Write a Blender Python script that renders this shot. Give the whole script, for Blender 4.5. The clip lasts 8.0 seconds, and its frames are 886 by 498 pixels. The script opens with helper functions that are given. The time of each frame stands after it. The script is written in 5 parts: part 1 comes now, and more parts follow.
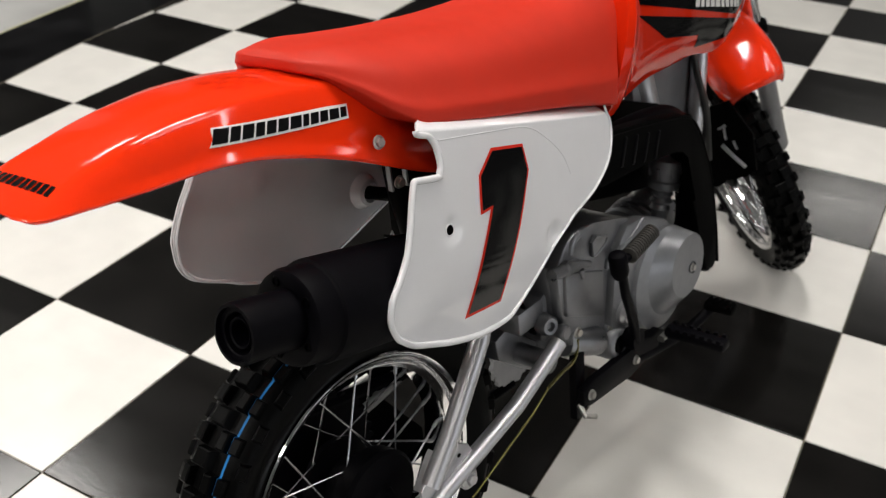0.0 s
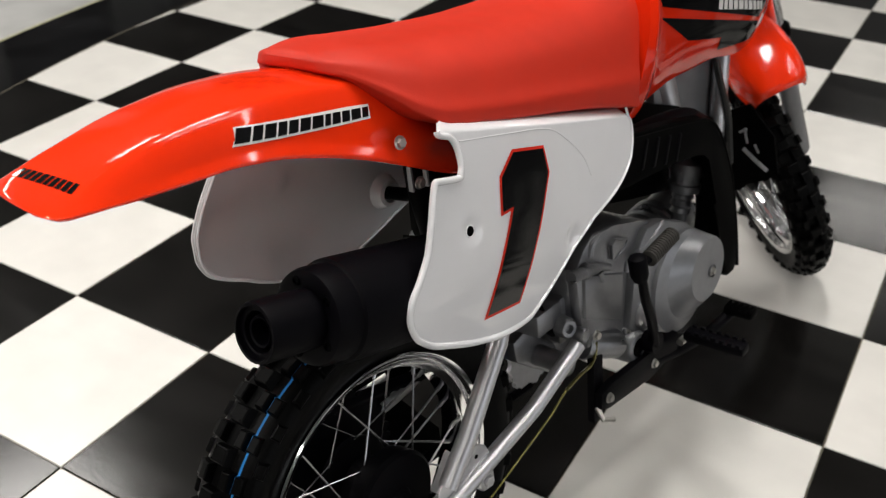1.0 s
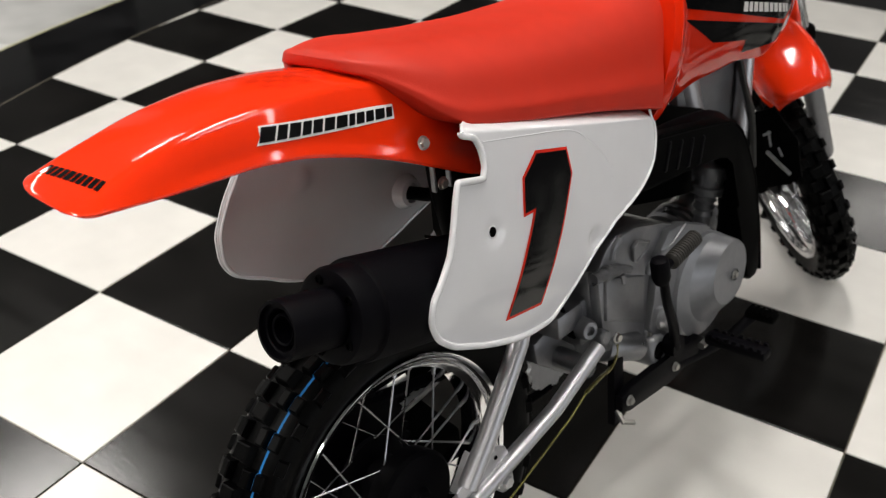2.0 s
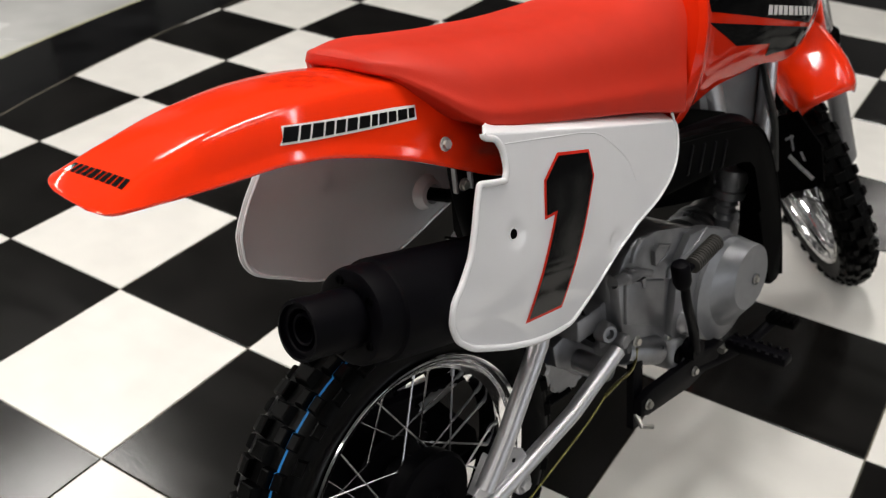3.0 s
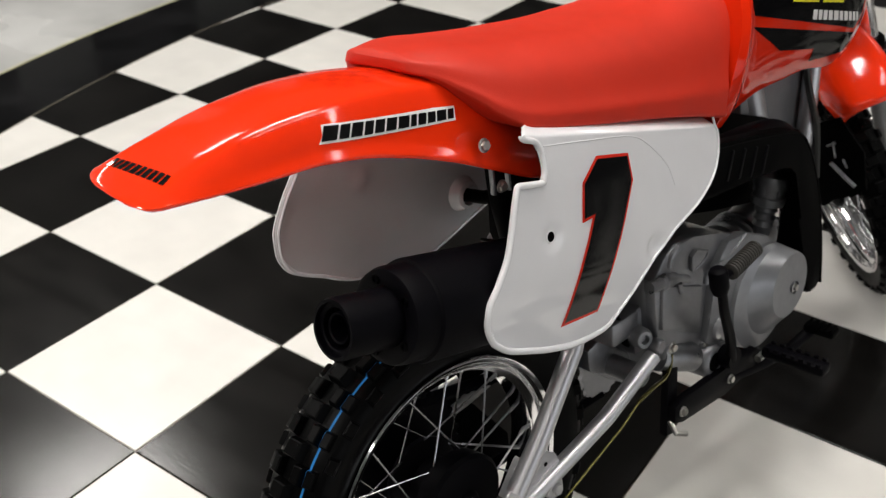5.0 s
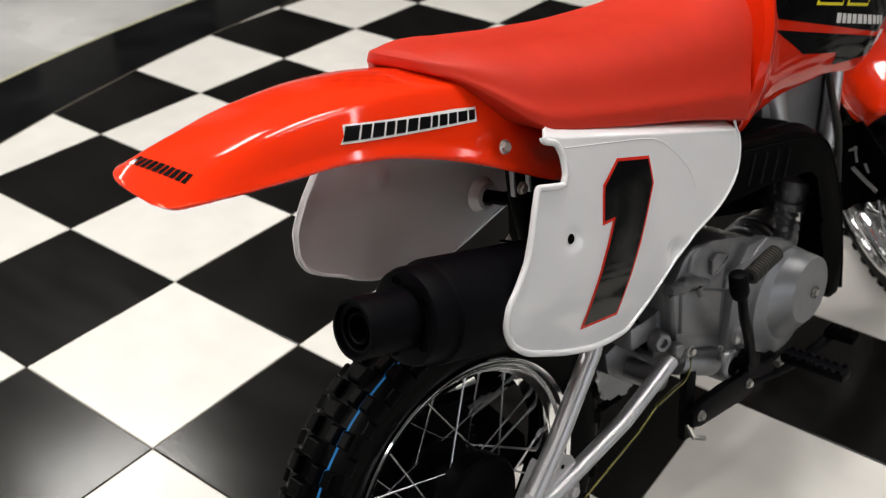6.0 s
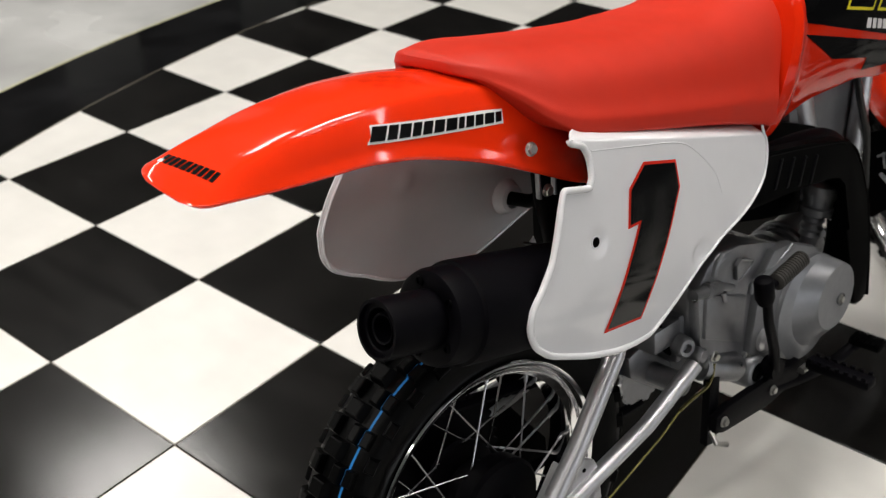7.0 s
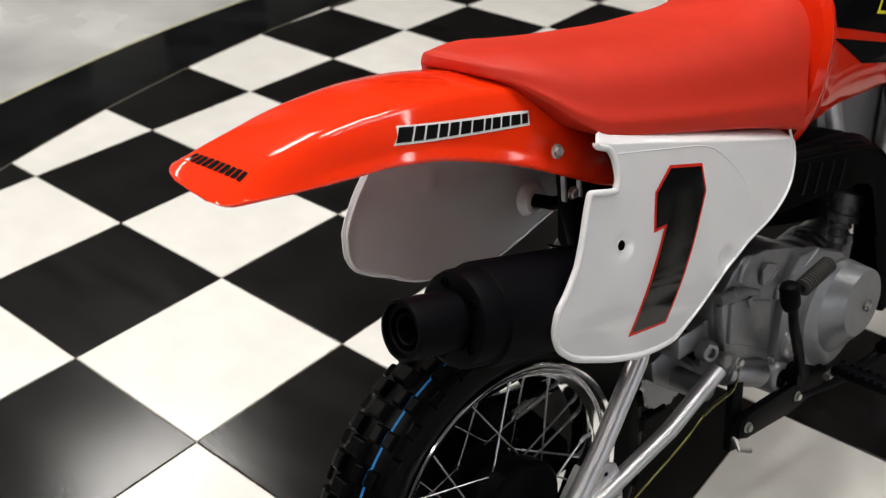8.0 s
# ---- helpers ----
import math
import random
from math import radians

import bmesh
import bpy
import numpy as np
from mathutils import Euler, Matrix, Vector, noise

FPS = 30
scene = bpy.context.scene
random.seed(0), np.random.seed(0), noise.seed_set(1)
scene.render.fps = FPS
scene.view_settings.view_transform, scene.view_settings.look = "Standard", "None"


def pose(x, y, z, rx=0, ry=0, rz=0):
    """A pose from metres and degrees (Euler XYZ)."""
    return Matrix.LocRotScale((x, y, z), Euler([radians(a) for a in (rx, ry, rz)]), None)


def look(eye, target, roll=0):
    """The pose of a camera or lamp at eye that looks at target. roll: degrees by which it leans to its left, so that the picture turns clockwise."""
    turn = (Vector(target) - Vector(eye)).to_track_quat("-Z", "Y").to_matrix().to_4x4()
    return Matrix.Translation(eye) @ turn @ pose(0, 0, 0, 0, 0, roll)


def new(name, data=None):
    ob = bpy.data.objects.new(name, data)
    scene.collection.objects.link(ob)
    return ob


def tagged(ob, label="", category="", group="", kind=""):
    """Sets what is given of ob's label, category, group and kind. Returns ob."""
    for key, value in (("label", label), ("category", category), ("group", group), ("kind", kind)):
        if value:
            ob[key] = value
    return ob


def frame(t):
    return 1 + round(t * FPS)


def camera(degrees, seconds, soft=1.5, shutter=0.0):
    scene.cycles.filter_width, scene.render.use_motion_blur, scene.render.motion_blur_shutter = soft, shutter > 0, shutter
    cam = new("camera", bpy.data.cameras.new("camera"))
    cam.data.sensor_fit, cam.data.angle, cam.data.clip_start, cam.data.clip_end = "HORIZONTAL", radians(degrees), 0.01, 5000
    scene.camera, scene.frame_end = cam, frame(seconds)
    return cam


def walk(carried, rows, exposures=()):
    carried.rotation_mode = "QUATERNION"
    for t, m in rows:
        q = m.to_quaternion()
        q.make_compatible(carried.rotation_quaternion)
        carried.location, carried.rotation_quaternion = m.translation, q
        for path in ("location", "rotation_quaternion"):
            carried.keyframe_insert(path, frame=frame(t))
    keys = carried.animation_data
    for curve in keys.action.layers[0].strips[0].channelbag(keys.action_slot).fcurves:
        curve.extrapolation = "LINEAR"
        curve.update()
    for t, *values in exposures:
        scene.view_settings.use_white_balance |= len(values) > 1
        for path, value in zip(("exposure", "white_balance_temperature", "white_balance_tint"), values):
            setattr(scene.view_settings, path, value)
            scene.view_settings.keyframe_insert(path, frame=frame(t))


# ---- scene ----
PATH = [
    (0, (1.257, -0.593, 1.004), (0.451, 0.89, -0.068), 1.3),
    (0.5, (1.256, -0.594, 1.004), (0.435, 0.882, -0.068), 1.3),
    (1, (1.254, -0.594, 1.004), (0.418, 0.873, -0.068), 1.3),
    (1.5, (1.253, -0.595, 1.004), (0.4, 0.862, -0.068), 1.2),
    (3, (1.248, -0.597, 1.004), (0.349, 0.833, -0.067), 1.2),
    (3.5, (1.247, -0.597, 1.004), (0.333, 0.823, -0.068), 1.1),
    (4, (1.246, -0.597, 1.004), (0.318, 0.814, -0.068), 1.1),
    (4.5, (1.245, -0.597, 1.003), (0.303, 0.805, -0.068), 1.1),
    (6, (1.241, -0.599, 1.003), (0.259, 0.777, -0.067), 1.1),
    (6.5, (1.239, -0.6, 1.003), (0.24, 0.764, -0.066), 1.1),
    (7, (1.238, -0.601, 1.003), (0.222, 0.75, -0.065), 1.1),
    (7.5, (1.236, -0.602, 1.003), (0.202, 0.736, -0.064), 1.1),
    (8, (1.235, -0.603, 1.003), (0.185, 0.723, -0.064), 1.0),
]
cam = camera(48.9, 8.0, soft=1.25)
cam.data.dof.use_dof, cam.data.dof.focus_distance, cam.data.dof.aperture_fstop = True, 0.90, 8.5
walk(cam, [(t, look(eye, target, roll)) for t, eye, target, roll in PATH])

# ---- light: a closed showroom with placed ceiling lights and an added side window ----
EXPOSURE = -0.02
scene.view_settings.exposure = EXPOSURE
world = bpy.data.worlds.new("world")
scene.world = world
world.use_nodes = True
world.node_tree.nodes["Background"].inputs[0].default_value = (0.8, 0.85, 1.0, 1)
world.node_tree.nodes["Background"].inputs[1].default_value = 0.02
CEILING = 3.3
EAST = 9.6
SIDE_FILL_WATTS = 105
# ceiling fittings: x, y, length, width, turned, watts
# none is in view: some follow highlights, the rest are added as fill
FITTINGS = [
    (3.0, 1.12, 2.6, 0.16, 0, 24), (1.78, 0.76, 1.1, 0.13, 90, 12), (0.55, 0.76, 1.15, 0.30, 112, 52),
    (-0.3, -1.75, 1.2, 0.60, 80, 56), (0.7, -2.9, 2.4, 0.45, 80, 24), (3.0, -3.4, 2.4, 0.45, 80, 24),
    (-2.55, 1.55, 0.8, 0.8, 80, 36), (4.9, 5.6, 2.4, 0.45, 0, 34), (-5.9, 0.4, 2.4, 0.6, 80, 96), (-2.6, -2.0, 1.2, 0.6, 80, 84), (1.6, 7.6, 2.4, 0.45, 0, 36),
]


# ---- materials ----
def material(name, base, rough=0.5, metal=0.0, coat=0.0, coat_rough=0.05, vary=0.06, scale=40.0, bump=0.0, bump_scale=300.0,
             stain=0.0, stain_scale=4.0, rough_vary=0.08, ior=1.5, spec=0.5):
    """A surface with fine grain, broad stains and uneven gloss in real-world size."""
    m = bpy.data.materials.new(name)
    m.use_nodes = True
    nt = m.node_tree
    b = nt.nodes["Principled BSDF"]
    b.inputs["Metallic"].default_value = metal
    b.inputs["IOR"].default_value = ior
    b.inputs["Specular IOR Level"].default_value = spec
    b.inputs["Coat Weight"].default_value = coat
    b.inputs["Coat Roughness"].default_value = coat_rough
    co = nt.nodes.new("ShaderNodeNewGeometry")
    n1 = nt.nodes.new("ShaderNodeTexNoise")
    n1.inputs["Scale"].default_value = scale
    n1.inputs["Detail"].default_value = 5
    n2 = nt.nodes.new("ShaderNodeTexNoise")
    n2.inputs["Scale"].default_value = stain_scale
    n2.inputs["Detail"].default_value = 3
    for n in (n1, n2):
        nt.links.new(co.outputs["Position"], n.inputs["Vector"])
    r1 = nt.nodes.new("ShaderNodeMapRange")
    r1.inputs["From Min"].default_value, r1.inputs["From Max"].default_value = 0.3, 0.7
    r1.inputs["To Min"].default_value, r1.inputs["To Max"].default_value = 1 - vary, 1 + vary
    nt.links.new(n1.outputs["Fac"], r1.inputs["Value"])
    r2 = nt.nodes.new("ShaderNodeMapRange")
    r2.inputs["From Min"].default_value, r2.inputs["From Max"].default_value = 0.35, 0.65
    r2.inputs["To Min"].default_value, r2.inputs["To Max"].default_value = 1 - stain, 1 + stain * 0.5
    nt.links.new(n2.outputs["Fac"], r2.inputs["Value"])
    mul = nt.nodes.new("ShaderNodeMath")
    mul.operation = "MULTIPLY"
    nt.links.new(r1.outputs[0], mul.inputs[0])
    nt.links.new(r2.outputs[0], mul.inputs[1])
    tint = nt.nodes.new("ShaderNodeVectorMath")
    tint.operation = "SCALE"
    tint.inputs[0].default_value = base
    nt.links.new(mul.outputs[0], tint.inputs["Scale"])
    nt.links.new(tint.outputs[0], b.inputs["Base Color"])
    rr = nt.nodes.new("ShaderNodeMapRange")
    rr.inputs["From Min"].default_value, rr.inputs["From Max"].default_value = 0.3, 0.7
    rr.inputs["To Min"].default_value = max(0.02, rough * (1 - rough_vary * 2))
    rr.inputs["To Max"].default_value = min(1.0, rough * (1 + rough_vary * 2))
    nt.links.new(n2.outputs["Fac"], rr.inputs["Value"])
    nt.links.new(rr.outputs[0], b.inputs["Roughness"])
    if bump:
        n3 = nt.nodes.new("ShaderNodeTexNoise")
        n3.inputs["Scale"].default_value = bump_scale
        n3.inputs["Detail"].default_value = 4
        nt.links.new(co.outputs["Position"], n3.inputs["Vector"])
        bp = nt.nodes.new("ShaderNodeBump")
        bp.inputs["Strength"].default_value = bump
        bp.inputs["Distance"].default_value = 0.001
        nt.links.new(n3.outputs["Fac"], bp.inputs["Height"])
        nt.links.new(bp.outputs[0], b.inputs["Normal"])
    return m


RED = material("red_plastic", (0.88, 0.033, 0.004), 0.09, coat=0.0, coat_rough=0.05, vary=0.02, rough_vary=0.15)
RED_DARK = material("dark_red_chequer", (0.79, 0.027, 0.004), 0.09, vary=0.02, rough_vary=0.15)
RED_TANK = material("red_tank_plastic", (0.66, 0.020, 0.003), 0.08, spec=0.16, coat=0.0, coat_rough=0.1, vary=0.02)
VINYL = material("red_vinyl", (0.56, 0.024, 0.0075), 0.55, spec=0.3, vary=0.03, bump=0.25, bump_scale=900, stain=0.04, stain_scale=12)
WHITE = material("white_plastic", (0.79, 0.79, 0.81), 0.035, spec=0.8, ior=1.6, coat=0.0, coat_rough=0.04, vary=0.01)
WHITE_MATT = material("white_plastic_satin", (0.79, 0.79, 0.80), 0.24, spec=0.5, vary=0.01)
BLACK_PAINT = material("black_exhaust_paint", (0.0014, 0.0012, 0.0022), 0.5, spec=0.06, vary=0.2, scale=120, bump=0.15, bump_scale=700)
BLACK_PLASTIC = material("black_plastic", (0.0009, 0.0009, 0.0010), 0.45, spec=0.02, vary=0.15)
BLACK_VINYL = material("black_sticker", (0.004, 0.004, 0.0044), 0.085, spec=0.45, vary=0.1)
BLACK_GRAPHIC = material("black_tank_graphic", (0.004, 0.004, 0.0044), 0.12, spec=0.04, vary=0.1)
RED_VINYL = material("red_sticker", (0.70, 0.03, 0.015), 0.2, vary=0.02)
WHITE_VINYL = material("white_sticker", (0.80, 0.79, 0.77), 0.2, vary=0.02)
YELLOW_VINYL = material("yellow_sticker", (0.85, 0.75, 0.03), 0.25, vary=0.02)
SILVER = material("silver_paint", (0.56, 0.56, 0.58), 0.32, metal=0.75, vary=0.04, scale=200)
ALLOY = material("cast_alloy", (0.28, 0.284, 0.30), 0.32, metal=0.85, vary=0.08, scale=60, bump=0.3, bump_scale=1200, stain=0.1, stain_scale=25)
ALLOY_PAINT = material("grey_engine_paint", (0.26, 0.265, 0.28), 0.38, metal=0.6, vary=0.05, scale=90, bump=0.1, bump_scale=900)
CHROME = material("chrome", (0.80, 0.80, 0.81), 0.08, metal=1.0, vary=0.03)
ZINC = material("zinc_plate", (0.48, 0.47, 0.44), 0.3, metal=0.9, vary=0.08, scale=150)
BRASS_WIRE = material("yellow_zinc", (0.20, 0.18, 0.06), 0.25, metal=0.85, vary=0.08)
STEEL = material("spoke_steel", (0.34, 0.34, 0.35), 0.25, metal=1.0, vary=0.05)
RUBBER_GRIP = material("grip_rubber", (0.022, 0.020, 0.017), 0.65, vary=0.15)
CABLE = material("black_cable", (0.01, 0.01, 0.01), 0.4, vary=0.1)


def rubber_material():
    """Black tyre rubber; a blue factory line runs round at 25 mm to the right of the middle."""
    m = material("tyre_rubber", (0.0012, 0.0012, 0.0013), 0.42, spec=0.07, vary=0.25, scale=80, bump=0.2, bump_scale=500)
    nt = m.node_tree
    b = nt.nodes["Principled BSDF"]
    plain = b.inputs["Base Color"].links[0].from_socket
    tc = nt.nodes.new("ShaderNodeTexCoord")
    sep = nt.nodes.new("ShaderNodeSeparateXYZ")
    nt.links.new(tc.outputs["Object"], sep.inputs[0])
    off = nt.nodes.new("ShaderNodeMath")
    off.operation = "ADD"
    off.inputs[1].default_value = BLUE_AT
    nt.links.new(sep.outputs["Y"], off.inputs[0])
    mag = nt.nodes.new("ShaderNodeMath")
    mag.operation = "ABSOLUTE"
    nt.links.new(off.outputs[0], mag.inputs[0])
    less = nt.nodes.new("ShaderNodeMath")
    less.operation = "LESS_THAN"
    less.inputs[1].default_value = 0.0012
    nt.links.new(mag.outputs[0], less.inputs[0])
    mix = nt.nodes.new("ShaderNodeMix")
    mix.data_type = "RGBA"
    nt.links.new(less.outputs[0], mix.inputs["Factor"])
    nt.links.new(plain, mix.inputs["A"])
    mix.inputs["B"].default_value = (0.03, 0.22, 0.55, 1)
    nt.links.new(mix.outputs["Result"], b.inputs["Base Color"])
    return m


BLUE_AT = 0.0212
RUBBER_BLUE = rubber_material()
RUBBER = material("plain_tyre_rubber", (0.0012, 0.0012, 0.0013), 0.42, spec=0.07, vary=0.25, scale=80, bump=0.2, bump_scale=500)


def tile_material(name, base, rough, streak, spec=0.5, stain=0.06, stain_scale=3, relief=0.0):
    """Polished vinyl tile: soft streaks along one way, cloudy gloss, each tile a little different."""
    m = material(name, base, rough, vary=0.03, scale=12, stain=stain, stain_scale=stain_scale, rough_vary=0.12, spec=spec)
    nt = m.node_tree
    b = nt.nodes["Principled BSDF"]
    plain = b.inputs["Base Color"].links[0].from_socket
    tc = nt.nodes.new("ShaderNodeNewGeometry")
    info = nt.nodes.new("ShaderNodeObjectInfo")
    mp = nt.nodes.new("ShaderNodeMapping")
    mp.inputs["Scale"].default_value = (4, 22, 4)
    mp.inputs["Rotation"].default_value = (0, 0, 0.35)
    nt.links.new(tc.outputs["Position"], mp.inputs["Vector"])
    add = nt.nodes.new("ShaderNodeVectorMath")
    add.operation = "ADD"
    nt.links.new(mp.outputs[0], add.inputs[0])
    far = nt.nodes.new("ShaderNodeMath")
    far.operation = "MULTIPLY"
    far.inputs[1].default_value = 37.0
    nt.links.new(info.outputs["Random"], far.inputs[0])
    nt.links.new(far.outputs[0], add.inputs[1])
    ns = nt.nodes.new("ShaderNodeTexNoise")
    ns.inputs["Scale"].default_value = 1.0
    ns.inputs["Detail"].default_value = 2
    nt.links.new(add.outputs[0], ns.inputs["Vector"])
    rg = nt.nodes.new("ShaderNodeMapRange")
    rg.inputs["From Min"].default_value, rg.inputs["From Max"].default_value = 0.35, 0.75
    rg.inputs["To Min"].default_value, rg.inputs["To Max"].default_value = 1 - streak, 1 + streak
    nt.links.new(ns.outputs["Fac"], rg.inputs["Value"])
    each = nt.nodes.new("ShaderNodeMapRange")
    each.inputs["To Min"].default_value, each.inputs["To Max"].default_value = 0.96, 1.03
    nt.links.new(info.outputs["Random"], each.inputs["Value"])
    mul = nt.nodes.new("ShaderNodeMath")
    mul.operation = "MULTIPLY"
    nt.links.new(rg.outputs[0], mul.inputs[0])
    nt.links.new(each.outputs[0], mul.inputs[1])
    sc = nt.nodes.new("ShaderNodeVectorMath")
    sc.operation = "SCALE"
    nt.links.new(plain, sc.inputs[0])
    nt.links.new(mul.outputs[0], sc.inputs["Scale"])
    nt.links.new(sc.outputs[0], b.inputs["Base Color"])
    # the wax lies in streaks, so the gloss does too
    gl = nt.nodes.new("ShaderNodeMapRange")
    gl.inputs["From Min"].default_value, gl.inputs["From Max"].default_value = 0.3, 0.75
    gl.inputs["To Min"].default_value, gl.inputs["To Max"].default_value = rough * (1 - streak * 0.6), rough * (1 + streak * 0.8)
    nt.links.new(ns.outputs["Fac"], gl.inputs["Value"])
    nt.links.new(gl.outputs[0], b.inputs["Roughness"])
    if relief:
        # wavy pressed relief that breaks up the sheen
        mr = nt.nodes.new("ShaderNodeMapping")
        mr.inputs["Scale"].default_value = (26, 70, 26)
        mr.inputs["Rotation"].default_value = (0, 0, -0.5)
        nt.links.new(tc.outputs["Position"], mr.inputs["Vector"])
        nr = nt.nodes.new("ShaderNodeTexNoise")
        nr.inputs["Scale"].default_value = 1.0
        nr.inputs["Detail"].default_value = 3
        nr.inputs["Distortion"].default_value = 1.6
        nt.links.new(mr.outputs[0], nr.inputs["Vector"])
        bp = nt.nodes.new("ShaderNodeBump")
        bp.inputs["Strength"].default_value = relief
        bp.inputs["Distance"].default_value = 0.002
        nt.links.new(nr.outputs["Fac"], bp.inputs["Height"])
        nt.links.new(bp.outputs[0], b.inputs["Normal"])
    return m


TILE_WHITE = tile_material("white_floor_tile", (0.78, 0.76, 0.72), 0.28, 0.012)
TILE_BLACK = tile_material("black_floor_tile", (0.0065, 0.0060, 0.0056), 0.17, 0.2, 0.5, 0.4, 9, relief=0.075)
BORDER = material("black_border_tile", (0.006, 0.006, 0.0065), 0.09, vary=0.5, scale=9, stain=0.6, stain_scale=5, rough_vary=0.3)
GROUT = material("dark_joint", (0.13, 0.115, 0.085), 0.7, vary=0.1)
TRIM = material("pale_joint_strip", (0.44, 0.42, 0.26), 0.5, vary=0.1)
CONCRETE = material("polished_grey_floor", (0.50, 0.50, 0.49), 0.25, vary=0.08, scale=6, stain=0.32, stain_scale=1.7)
WALL = material("grey_wall_paint", (0.16, 0.16, 0.165), 0.7, vary=0.02, stain=0.03, stain_scale=1)
PALE = material("pale_reflection_panel", (0.62, 0.62, 0.61), 0.5, vary=0.02, stain=0.03, stain_scale=1)
CEIL = material("ceiling_paint", (0.24, 0.24, 0.235), 0.8, vary=0.03)
DIFFUSER = bpy.data.materials.new("lamp_diffuser")
DIFFUSER.use_nodes = True
DIFFUSER.node_tree.nodes["Principled BSDF"].inputs["Base Color"].default_value = (0.9, 0.9, 0.9, 1)


# ---- mesh helpers ----
def part(name, bm, mat, parent=None, label="", smooth=True, recalc=True, solid=0.0, bevel=0.0, crease=40):
    """Links a bmesh as one mesh object under parent."""
    if recalc:
        bmesh.ops.recalc_face_normals(bm, faces=bm.faces)
    me = bpy.data.meshes.new(name)
    bm.to_mesh(me)
    bm.free()
    me.materials.append(mat)
    if smooth:
        me.polygons.foreach_set("use_smooth", [True] * len(me.polygons))
        me.set_sharp_from_angle(angle=radians(crease))
    ob = new(name, me)
    if parent is not None:
        ob.parent = parent
    if label:
        tagged(ob, label)
    if bevel:
        md = ob.modifiers.new("bevel", "BEVEL")
        md.width, md.segments, md.limit_method, md.angle_limit = bevel, 2, "ANGLE", radians(35)
    if solid:
        md = ob.modifiers.new("solidify", "SOLIDIFY")
        md.thickness, md.offset = solid, -1
    return ob


def V(x, r, z):
    """A point of the motorcycle: x ahead of the rear axle, r to its right, z up."""
    return Vector((x, -r, z))


def pchip(xs, ys, x):
    """Smooth curve through the knots without overshoot."""
    xs, ys, x = np.array(xs, float), np.array(ys, float), np.array(x, float)
    h, d = np.diff(xs), np.diff(ys) / np.diff(xs)
    m = np.zeros(len(xs))
    m[0], m[-1] = d[0], d[-1]
    for i in range(1, len(xs) - 1):
        if d[i - 1] * d[i] > 0:
            w1, w2 = 2 * h[i] + h[i - 1], h[i] + 2 * h[i - 1]
            m[i] = (w1 + w2) / (w1 / d[i - 1] + w2 / d[i])
    i = np.clip(np.searchsorted(xs, x) - 1, 0, len(xs) - 2)
    t = np.clip((x - xs[i]) / h[i], 0, 1)
    return ((2 * t**3 - 3 * t**2 + 1) * ys[i] + (t**3 - 2 * t**2 + t) * h[i] * m[i] + (3 * t**2 - 2 * t**3) * ys[i + 1] + (t**3 - t**2) * h[i] * m[i + 1])


def skin(bm, rows, around=False, ends=False):
    """Quads over rows of points."""
    vs = [[bm.verts.new(p) for p in row] for row in rows]
    n = len(vs[0])
    for a, b in zip(vs, vs[1:]):
        for i in range(n if around else n - 1):
            j = (i + 1) % n
            bm.faces.new((a[i], a[j], b[j], b[i]))
    if ends:
        bm.faces.new(vs[0][::-1])
        bm.faces.new(vs[-1])
    return vs


def rounded(points, steps=6):
    """A smooth path through the points (Catmull-Rom)."""
    p = [Vector(q) for q in points]
    p = [p[0] * 2 - p[1]] + p + [p[-1] * 2 - p[-2]]
    out = []
    for i in range(1, len(p) - 2):
        for k in range(steps):
            t = k / steps
            out.append(0.5 * (2 * p[i] + (p[i + 1] - p[i - 1]) * t + (2 * p[i - 1] - 5 * p[i] + 4 * p[i + 1] - p[i + 2]) * t * t
                              + (3 * p[i] - p[i - 1] - 3 * p[i + 1] + p[i + 2]) * t**3))
    return out + [p[-2]]


def sweep(bm, path, radius, segs=12, closed=False, ends=True, flat=1.0):
    """A round bar along the path; radius may be one number or one for each point."""
    path = [Vector(p) for p in path]
    n = len(path)
    rad = radius if hasattr(radius, "__len__") else [radius] * n
    rows, side = [], None
    for i, p in enumerate(path):
        a = path[(i - 1) % n] if closed else path[max(i - 1, 0)]
        b = path[(i + 1) % n] if closed else path[min(i + 1, n - 1)]
        t = (b - a).normalized()
        if side is None:
            side = t.orthogonal().normalized()
        side = (side - t * side.dot(t)).normalized()
        up = t.cross(side)
        rows.append([p + float(rad[i]) * (math.cos(2 * math.pi * k / segs) * side + flat * math.sin(2 * math.pi * k / segs) * up) for k in range(segs)])
    if closed:
        rows.append(rows[0])
        skin(bm, rows, around=True)
        bmesh.ops.remove_doubles(bm, verts=bm.verts, dist=1e-6)
    else:
        skin(bm, rows, around=True, ends=ends)
    return bm


def lathe(bm, profile, centre, axis, segs=32, closed=False):
    """Turns a profile of (radius, along) round the axis."""
    axis = Vector(axis).normalized()
    s = axis.orthogonal().normalized()
    u = axis.cross(s)
    c = Vector(centre)
    rows = [[c + axis * h + max(r, 1e-5) * (math.cos(2 * math.pi * k / segs) * s + math.sin(2 * math.pi * k / segs) * u) for k in range(segs)] for r, h in profile]
    if closed:
        rows.append(rows[0])
    skin(bm, rows, around=True)
    bmesh.ops.remove_doubles(bm, verts=bm.verts, dist=1e-5)
    return bm


